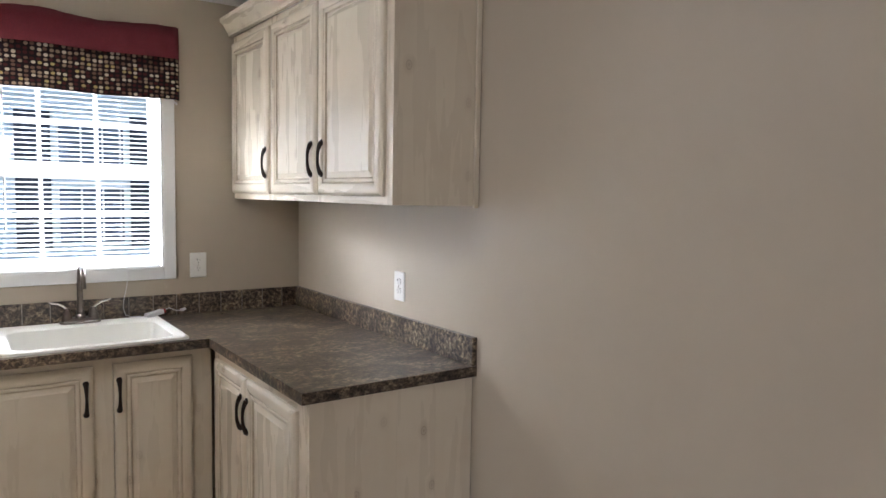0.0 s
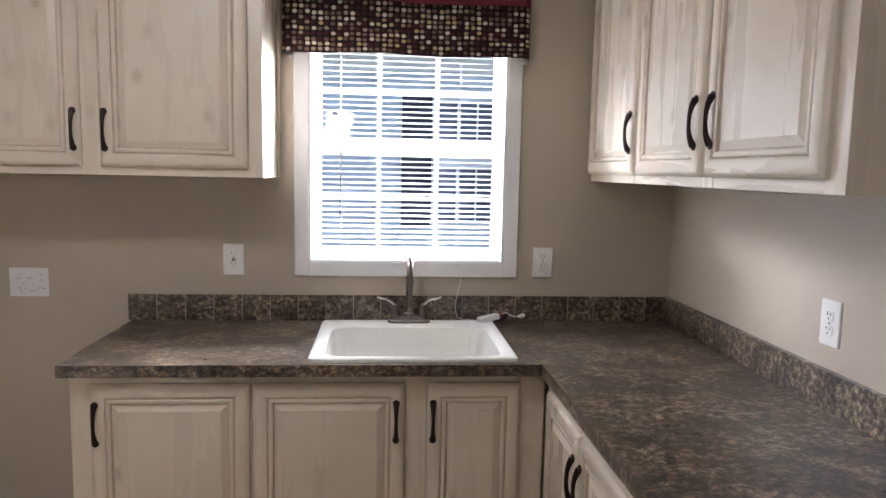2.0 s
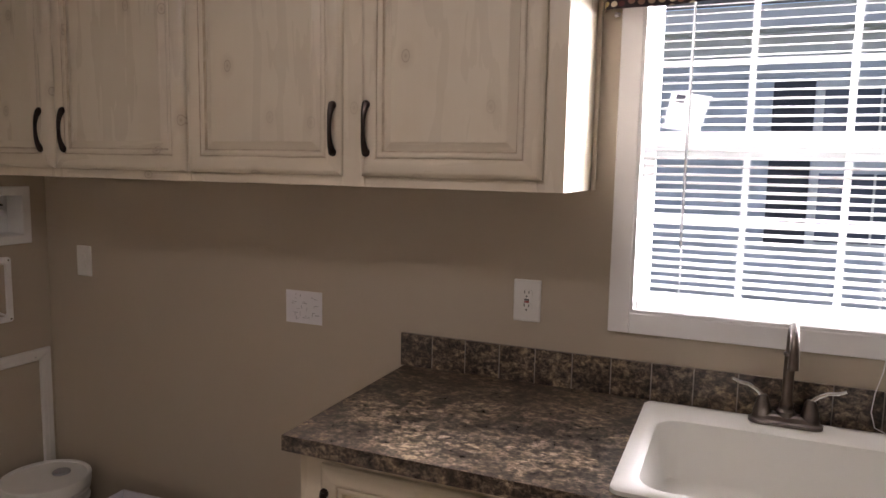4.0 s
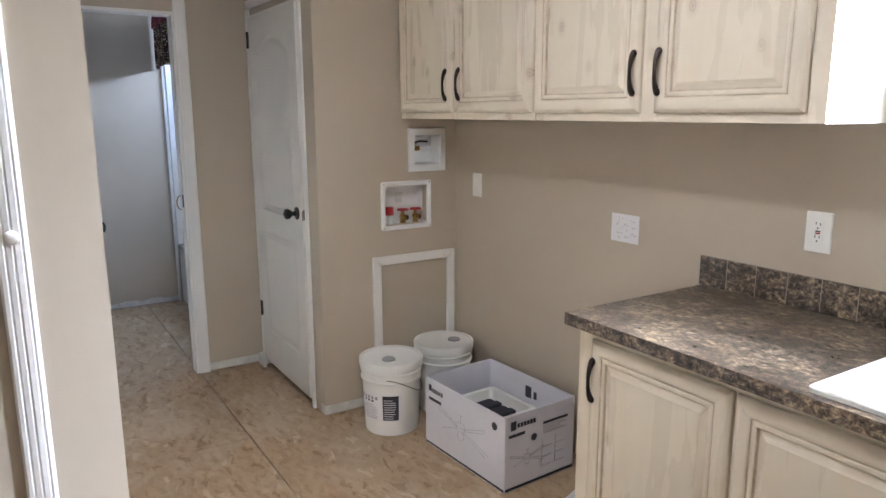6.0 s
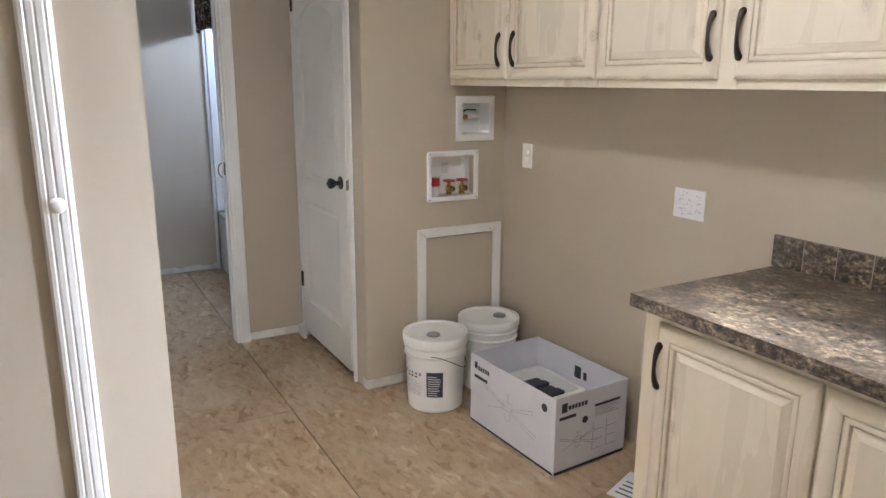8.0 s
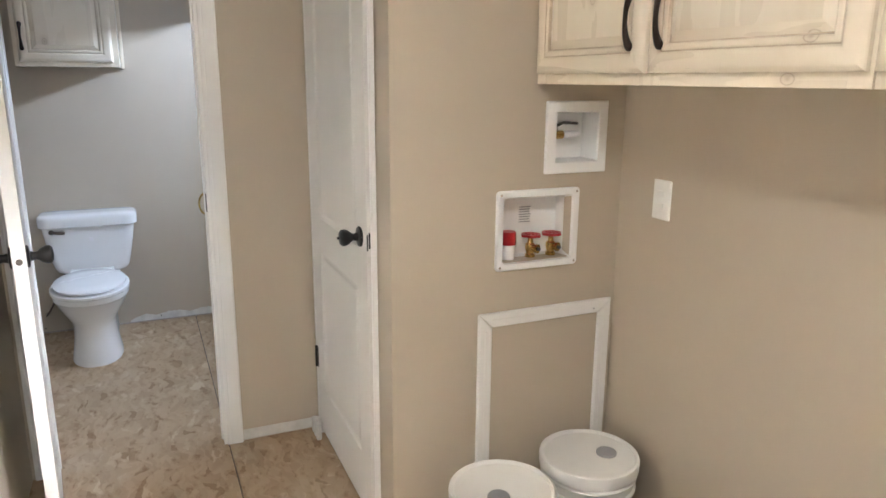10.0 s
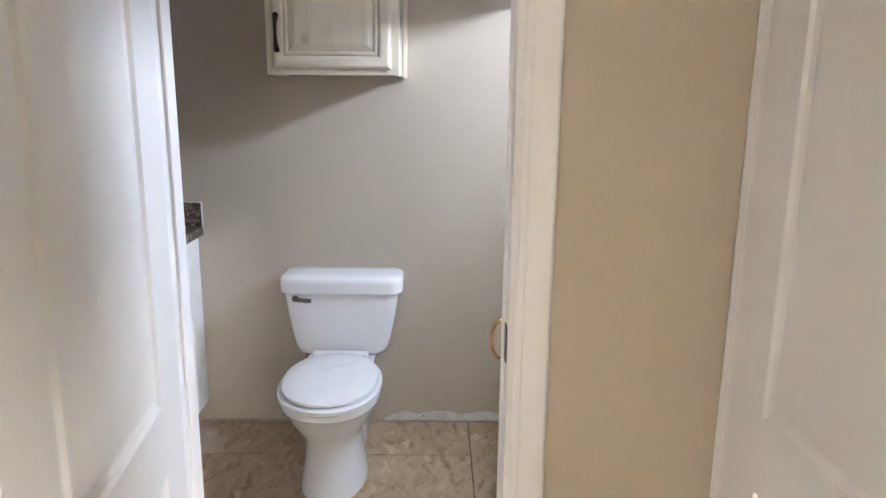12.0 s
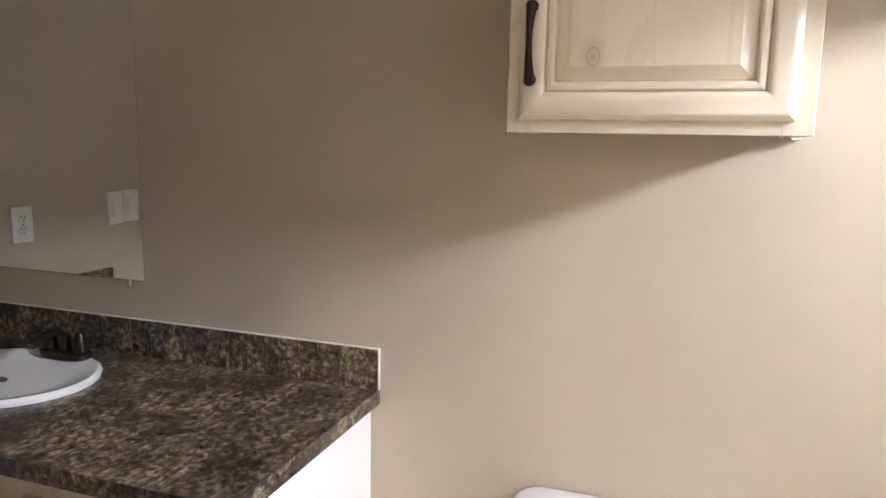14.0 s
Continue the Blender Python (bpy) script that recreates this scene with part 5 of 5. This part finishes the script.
add_loft(bm, [oval(0, -0.505, 0.4185, 0.172, 0.245, 32, 2.15), oval(0, -0.505, 0.4215, 0.178, 0.252, 32, 2.15), oval(0, -0.505, 0.430, 0.177, 0.250, 32, 2.15), oval(0, -0.505, 0.437, 0.160, 0.232, 32, 2.15), oval(0, -0.505, 0.440, 0.09, 0.15, 32, 2.15)])
part("lid", bm, PORC, tl, "white plastic lid", True)
bm = bmesh.new()
crease = [(-0.145 + 0.026 * k, -0.53 + 0.016 * k + 0.012 * math.sin(2.3 * k), 0.4375 + 0.0022 * math.sin(math.pi * k / 10)) for k in range(11)]
add_tube(bm, crease, [0.0008] + [0.0032] * 9 + [0.0008], 6)
part("film_crease", bm, PORC, tl, "crease of clear protective film", True)
part("hinge_block", box(-0.115, 0.115, -0.275, -0.225, 0.394, 0.430, 0.008), PORC, tl)
stk = part("sticker", box(0.0, 0.02, -0.2125, -0.2105, 0.585, 0.603), PAPER, tl, "small clear sticker")
hose = thing("supply_hose", "grey braided toilet supply hose at the wall", "hose")
bm = bmesh.new()
add_tube(bm, [(FAR_X + 0.002, 2.16, 0.12), (FAR_X + 0.05, 2.16, 0.12), (FAR_X + 0.075, 2.18, 0.15), (FAR_X + 0.085, 2.24, 0.26), (FAR_X + 0.10, 2.29, 0.39)], 0.006, 8)
part("hose", bm, PEWTER, hose, "", True)

# ---- bathroom cabinet over the toilet ----
bc = cabinet("wall_cabinet", "whitewashed pine single-door cabinet hung over the toilet", pose(-5.02, 2.20, 1.54, 0, 0, 90), 0.488, 0.72, 0.298,
             [(0.022, 0.46, 0.022, 0.70, 0.043, 0.148)], "bathroom cabinets")
sc2 = thing("scribe_strip", "narrow whitewashed scribe strip beside the bathroom cabinet", "trim", kind="structure")
part("strip", box(FAR_X + 0.001, FAR_X + 0.03, 2.6895, 2.708, 1.535, 2.26, 0.003), PINE_V, sc2)

# ---- vanity ----
VZ = 0.908
vx = -4.762
van = cabinet("vanity_cabinet", "whitewashed pine vanity with a stack of drawers and white end panel", pose(vx, BL_Y + 0.004, 0, 0, 0, 90), 1.80 - BL_Y - 0.004, VZ - 0.038, vx - FAR_X - 0.004,
              [(0.06, 0.425, 0.13, 0.80, 0.385, 0.68), (0.445, 0.81, 0.13, 0.80, 0.485, 0.68)], "bathroom cabinets", side_mat=WHITE_SIDE, toe=0.1, open_top=True)
for za, zb in ((0.655, 0.808), (0.40, 0.545), (0.16, 0.305)):
    y0v, y1v = 1.30 - BL_Y - 0.004, 1.688 - BL_Y - 0.004
    bm = bmesh.new()
    r = lambda y, s: [(x, y, z) for x, z in ((y0v + s, za + s), (y1v - s, za + s), (y1v - s, zb - s), (y0v + s, zb - s))]
    add_loft(bm, [r(-0.0005, 0), r(-0.012, 0), r(-0.019, 0.006), r(-0.019, 0.02)])
    dr = part("drawer_front", bm, PINE_H, van)
    bow_handle(dr, (y0v + y1v) / 2, -0.0195, (za + zb) / 2, True)

vct = thing("countertop", "dark mottled stone-look laminate vanity top", "countertop")
part("worktop", box(FAR_X + 0.001, -4.7135, BL_Y + 0.001, 1.8215, VZ - 0.037, VZ), LAM, vct)
part("edge_band", box(-4.7133, -4.712, BL_Y + 0.001, 1.8228, VZ - 0.0375, VZ - 0.0006), LAM, vct)
part("edge_band", box(FAR_X + 0.001, -4.7135, 1.8217, 1.823, VZ - 0.0375, VZ - 0.0006), LAM, vct)
vbs = thing("vanity_backsplash", "dark stone-look tile backsplash behind the vanity", "backsplash")
part("backing", box(FAR_X + 0.001, FAR_X + 0.012, BL_Y + 0.001, 1.822, VZ + 0.0008, VZ + 0.103), RUBBER, vbs)
y = 1.823
while y > BL_Y + 0.03:
    part("tile", box(FAR_X + 0.012, FAR_X + 0.0145, max(y - 0.1065, BL_Y + 0.02), y - 0.0015, VZ + 0.0008, VZ + 0.104, 0.001), LAM, vbs)
    y -= 0.108
part("caulk_line", box(FAR_X + 0.001, FAR_X + 0.0135, BL_Y + 0.02, 1.8244, VZ + 0.1042, VZ + 0.1054), DRYW, vbs, "thin pale bead of caulk")
part("caulk_line", box(FAR_X + 0.001, FAR_X + 0.0135, 1.8232, 1.8244, VZ + 0.001, VZ + 0.104), DRYW, vbs, "thin pale bead of caulk")
part("side_splash", box(FAR_X + 0.02, -4.735, BL_Y + 0.001, BL_Y + 0.019, VZ + 0.0008, VZ + 0.104, 0.001), LAM, vbs)
basin = thing("wash_basin", "white oval drop-in wash basin in the vanity top", "basin")
bm = bmesh.new()
bcx, bcy = -5.03, 0.91
add_loft(bm, [oval(bcx, bcy, VZ + 0.0006, 0.205, 0.25), oval(bcx, bcy, VZ + 0.010, 0.207, 0.252), oval(bcx, bcy, VZ + 0.017, 0.196, 0.241), oval(bcx, bcy, VZ + 0.014, 0.178, 0.223), oval(bcx + 0.012, bcy, VZ + 0.0055, 0.158, 0.205), oval(bcx + 0.012, bcy, VZ + 0.003, 0.13, 0.17), oval(bcx + 0.012, bcy, VZ + 0.0012, 0.02, 0.03)], caps=False)
part("bowl", bm, PORC, basin, "", True)
bf = thing("basin_faucet", "dark bronze centerset faucet behind the wash basin", "faucet")
bm = bmesh.new()
fyv = 0.945
add_loft(bm, [rounded(-5.195, fyv, VZ + 0.0165, 0.05, 0.16, 0.022), rounded(-5.195, fyv, VZ + 0.03, 0.05, 0.16, 0.022), rounded(-5.195, fyv, VZ + 0.035, 0.038, 0.148, 0.018)])
part("base_plate", bm, BRONZE, bf, "", True)
bm = bmesh.new()
add_tube(bm, [(-5.195, fyv, VZ + 0.03), (-5.195, fyv, VZ + 0.07), (-5.17, fyv, VZ + 0.092), (-5.12, fyv, VZ + 0.085), (-5.09, fyv, VZ + 0.07)], [0.016, 0.015, 0.013, 0.012, 0.011], 12)
part("spout", bm, BRONZE, bf, "", True)
for s in (-1, 1):
    bm = bmesh.new()
    add_lathe(bm, [(0.020, 0.034), (0.019, 0.05), (0.014, 0.075), (0.011, 0.085), (0.004, 0.088)], 14, (-5.195, fyv + s * 0.052, VZ))
    part("handle", bm, BRONZE, bf, "", True)
mr = thing("wall_mirror", "large frameless wall mirror over the vanity", "mirror")
part("mirror_glass", box(FAR_X + 0.002, FAR_X + 0.008, BL_Y + 0.12, 1.115, 1.122, 2.05, 0.0015), MIRROR, mr)
for y in (1.06, 0.5):
    part("clip", box(FAR_X + 0.002, FAR_X + 0.012, y - 0.006, y + 0.006, 1.108, 1.1215), CLEAR, mr)
wall_plate("wall_switch", "white rocker switch plate on the bathroom side wall", pose(-4.692, BL_Y, 1.238, 0, 2, 180), "single", 0.077, 0.124)
wall_plate("wall_switch", "white rocker switch plate beside its twin in the bathroom", pose(-4.612, BL_Y, 1.242, 0, -1, 180), "single", 0.077, 0.124)
wall_plate("wall_outlet", "white outlet on the bathroom side wall", pose(-5.10, BL_Y, 1.217, 0, 0, 180), "outlet")
sd = thing("door_frame_side", "white casing of a closed door in the bathroom side wall", "door frame", kind="structure")
bm = bmesh.new()
add_casing(bm, 0.06, 2.1, upright(-4.45, BL_Y, 180))
part("casing", bm, TRIMW, sd)
bm = bmesh.new()
add_casing(bm, 0.06, 2.1, upright(-3.84, BL_Y, 180))
part("casing", bm, TRIMW, sd)
part("leaf", box(-4.45, -3.90, BL_Y + 0.0005, BL_Y + 0.006, 0.02, 2.05), DOORW, sd)
part("hinge", box(-4.415, -4.403, BL_Y + 0.0065, BL_Y + 0.0165, 1.05, 1.13), BLACKM, sd)

# ---- tub and shower ----
TF = 3.262
tb = thing("tub_shower", "white one-piece fibreglass tub and shower surround", "bathtub")
part("apron", box(FAR_X + 0.002, BATH_IN - 0.002, TF, TF + 0.03, 0.0, 0.44, 0.006), FIBRE, tb)
bm = bmesh.new()
tcx, tcy = (FAR_X + BATH_IN) / 2, (TF + 4.14) / 2
TW, TD = BATH_IN - FAR_X - 0.004, 4.14 - TF
add_loft(bm, [rounded(tcx, tcy, 0.435, TW, TD, 0.01), rounded(tcx, tcy, 0.46, TW, TD, 0.01), rounded(tcx, tcy, 0.466, TW - 0.02, TD - 0.02, 0.02), rounded(tcx, tcy, 0.466, TW - 0.15, TD - 0.17, 0.12), rounded(tcx, tcy, 0.45, TW - 0.18, TD - 0.20, 0.12), rounded(tcx, tcy, 0.16, TW - 0.32, TD - 0.3, 0.12), rounded(tcx, tcy, 0.10, TW - 0.5, TD - 0.42, 0.1)], caps=False)
bm.faces.new(list(bm.verts)[-24:])
part("basin", bm, FIBRE, tb, "", True)
part("end_wall", box(FAR_X + 0.001, FAR_X + 0.012, TF + 0.045, 4.15, 0.467, 1.86), FIBRE, tb)
part("end_wall", box(BATH_IN - 0.012, BATH_IN - 0.001, TF + 0.045, 4.15, 0.467, 1.86), FIBRE, tb)
part("back_wall", box(FAR_X + 0.013, BATH_IN - 0.013, 4.15, 4.163, 0.467, 1.86), FIBRE, tb)
for xa, xb in ((FAR_X + 0.001, FAR_X + 0.03), (BATH_IN - 0.03, BATH_IN - 0.001)):
    part("front_flange", box(xa, xb, TF - 0.012, TF + 0.044, 0.467, 1.87, 0.008), FIBRE, tb)
part("corner_trim", box(FAR_X + 0.001, FAR_X + 0.02, TF - 0.034, TF - 0.0125, 0.0, 2.43, 0.004), TRIMW, tb)
valance("tub_valance", "brown dotted cloth valance across the tub opening", pose(FAR_X + 0.03, TF - 0.03, 0), BATH_IN - FAR_X - 0.06, 2.24, 0.11, 0.29, 0.010, 9)
w2 = thing("window_2", "small high white vinyl window over the tub", "window", kind="structure")
for nm, x0, x1, z0, z1 in (("frame_side", BWX0, BWX0 + 0.03, BWZ0, BWZ1), ("frame_side", BWX1 - 0.03, BWX1, BWZ0, BWZ1), ("sill", BWX0 + 0.03, BWX1 - 0.03, BWZ0, BWZ0 + 0.03), ("frame_head", BWX0 + 0.03, BWX1 - 0.03, BWZ1 - 0.03, BWZ1)):
    part(nm, box(x0, x1, WIN_Y - 0.005, WIN_Y + 0.1, z0, z1), VINYL, w2)

# ---- added frame round the fill lamp's opening, unseen in the living end (behind the walk) ----
gd = thing("fill_opening_frame", "added white frame in the unseen opening of the fill lamp", "door", kind="structure")
for nm, x0_, x1_ in (("frame_side", -2.4, -2.34), ("frame_side", -0.66, -0.6), ("mullion", -1.53, -1.47)):
    part(nm, box(-4.08, -4.02, x0_, x1_, 0.02, 2.05), VINYL, gd)

# ---- outside the window ----
# unseen dark skin added so the window lamps don't bounce onto the neighbour
BOUNCE_DARK = varied("dark_bounce_stop", (0.10, 0.12, 0.15), 0.6, scale=3, spread=0.08)
structure("cladding", wall_with_hole(bmesh.new(), "y", WIN_Y + 0.1302, 0.012, FAR_X - TH, RIGHT_X + TH, CEIL + 0.08, [(BWX0, BWX1, BWZ0, BWZ1), (WX0, WX1, WZ0, WZ1)]), BOUNCE_DARK, "added dark slate blue skin, unseen, that cuts lamp bounce off the outer wall", "wall")
gr = structure("ground", box(-60, 60, WIN_Y + 0.14, 120, -0.75, -0.7), varied("dry_grass", (0.13, 0.15, 0.065), 0.95, scale=3, spread=0.4), "pale lawn between the houses", "ground")
SIDING = varied("grey_blue_siding", (0.66, 0.70, 0.76), 0.6, scale=3, spread=0.05)
nh = thing("neighbour_house", "grey-blue clapboard house with dark shutters and white trim", "house")
HY = 9.2
part("wall", box(-7, 6, HY + 0.03, HY + 0.2, -0.7, 2.6), SIDING, nh)
bm = bmesh.new()
z = -0.7
while z < 2.5:
    vs = [(-7, HY + 0.028, z), (-7, HY - 0.002, z), (-7, HY + 0.018, z + 0.11), (-7, HY + 0.028, z + 0.11)]
    add_loft(bm, [vs, [(6, b, c) for _, b, c in vs]])
    z += 0.11
part("clapboards", bm, SIDING, nh)
part("frieze_board", box(-7, 6, HY - 0.02, HY + 0.029, 2.58, 2.76), VINYL, nh)
part("soffit", box(-7.3, 6.3, HY - 0.36, HY + 0.03, 2.762, 2.78), VINYL, nh)
part("fascia", box(-7.3, 6.3, HY - 0.385, HY - 0.361, 2.74, 2.92), VINYL, nh)
bm = bmesh.new()
add_loft(bm, [[(x, HY - 0.42, 2.921), (x, HY + 3.6, 4.2), (x, HY + 3.6, 4.3), (x, HY - 0.42, 2.99)] for x in (-7.4, 6.4)])
part("roof", bm, varied("grey_shingle", (0.16, 0.16, 0.17), 0.9, scale=30, spread=0.3), nh)
SHUTTER = varied("dark_shutter_paint", (0.035, 0.04, 0.06), 0.5, scale=12, spread=0.1)
DARKPANE = mat("dark_pane", (0.11, 0.13, 0.18), 0.1)
for wx in (0.86, -3.4):
    wn_ = part("window", box(wx - 0.38, wx + 0.38, HY - 0.02, HY - 0.003, 0.88, 2.33), VINYL, nh)
    for zc in (1.235, 1.955):
        part("pane", box(wx - 0.32, wx + 0.32, HY - 0.03, HY - 0.0205, zc - 0.30, zc + 0.30), DARKPANE, wn_)
        for dx in (-0.107, 0.107):
            part("muntin", box(wx + dx - 0.01, wx + dx + 0.01, HY - 0.034, HY - 0.0305, zc - 0.30, zc + 0.30), VINYL, wn_)
    for sx in (-1, 1):
        sh = part("shutter", box(wx + sx * 0.56 - 0.165, wx + sx * 0.56 + 0.165, HY - 0.025, HY - 0.003, 0.88, 2.33), SHUTTER, nh)
        for k in range(22):
            z = 0.95 + 0.06 * k
            part("louvre", box(wx + sx * 0.56 - 0.125, wx + sx * 0.56 + 0.125, HY - 0.033, HY - 0.0255, z, z + 0.035), SHUTTER, sh)

# ---- added fill light on the ceiling above the walk, out of view ----
FILL_GLOW = mat("fill_dome_glow", (0.9, 0.88, 0.84), 0.4)
bsdf(FILL_GLOW, "Emission Color").default_value = (1.0, 0.97, 0.93, 1)
bsdf(FILL_GLOW, "Emission Strength").default_value = 38.0


def fill_dome(x, y):
    t = thing("fill_dome", "added fill light, out of view, shaped as a round flush ceiling dome", "ceiling light", pose(x, y, CEIL), "ceiling lights")
    bm = bmesh.new()
    add_lathe(bm, [(0.15, -0.001), (0.165, -0.012), (0.165, -0.03), (0.155, -0.034)], 32)
    part("rim", bm, VINYL, t, "", True)
    bm = bmesh.new()
    add_lathe(bm, [(0.15, -0.034), (0.14, -0.06), (0.11, -0.085), (0.06, -0.10), (0.01, -0.104)], 32)
    part("dome", bm, FILL_GLOW, t, "glowing dome of the added fill light", True)


# made-up emitter that brightens kitchen, hall and laundry
fill_dome(-0.75, 2.7)

# ---- flecks on the bathroom floor ----
random.seed(12)
for k in range(4):
    fk = thing("plaster_fleck", "dried fleck of white plaster on the floor", "debris", pose(-4.43 + 0.05 * k, 2.03 + 0.05 * (k % 2) + 0.03 * k, 0.0003, 0, 0, 70 * k), "plaster flecks")
    bm = bmesh.new()
    n = 11
    ring = [(0.022 * random.uniform(0.5, 1.1) * math.cos(2 * math.pi * i / n) * 1.5, 0.022 * random.uniform(0.5, 1.1) * math.sin(2 * math.pi * i / n)) for i in range(n)]
    add_loft(bm, [[(x, y, 0) for x, y in ring], [(x * 0.9, y * 0.9, 0.0016) for x, y in ring]])
    part("fleck", bm, DRYW, fk)
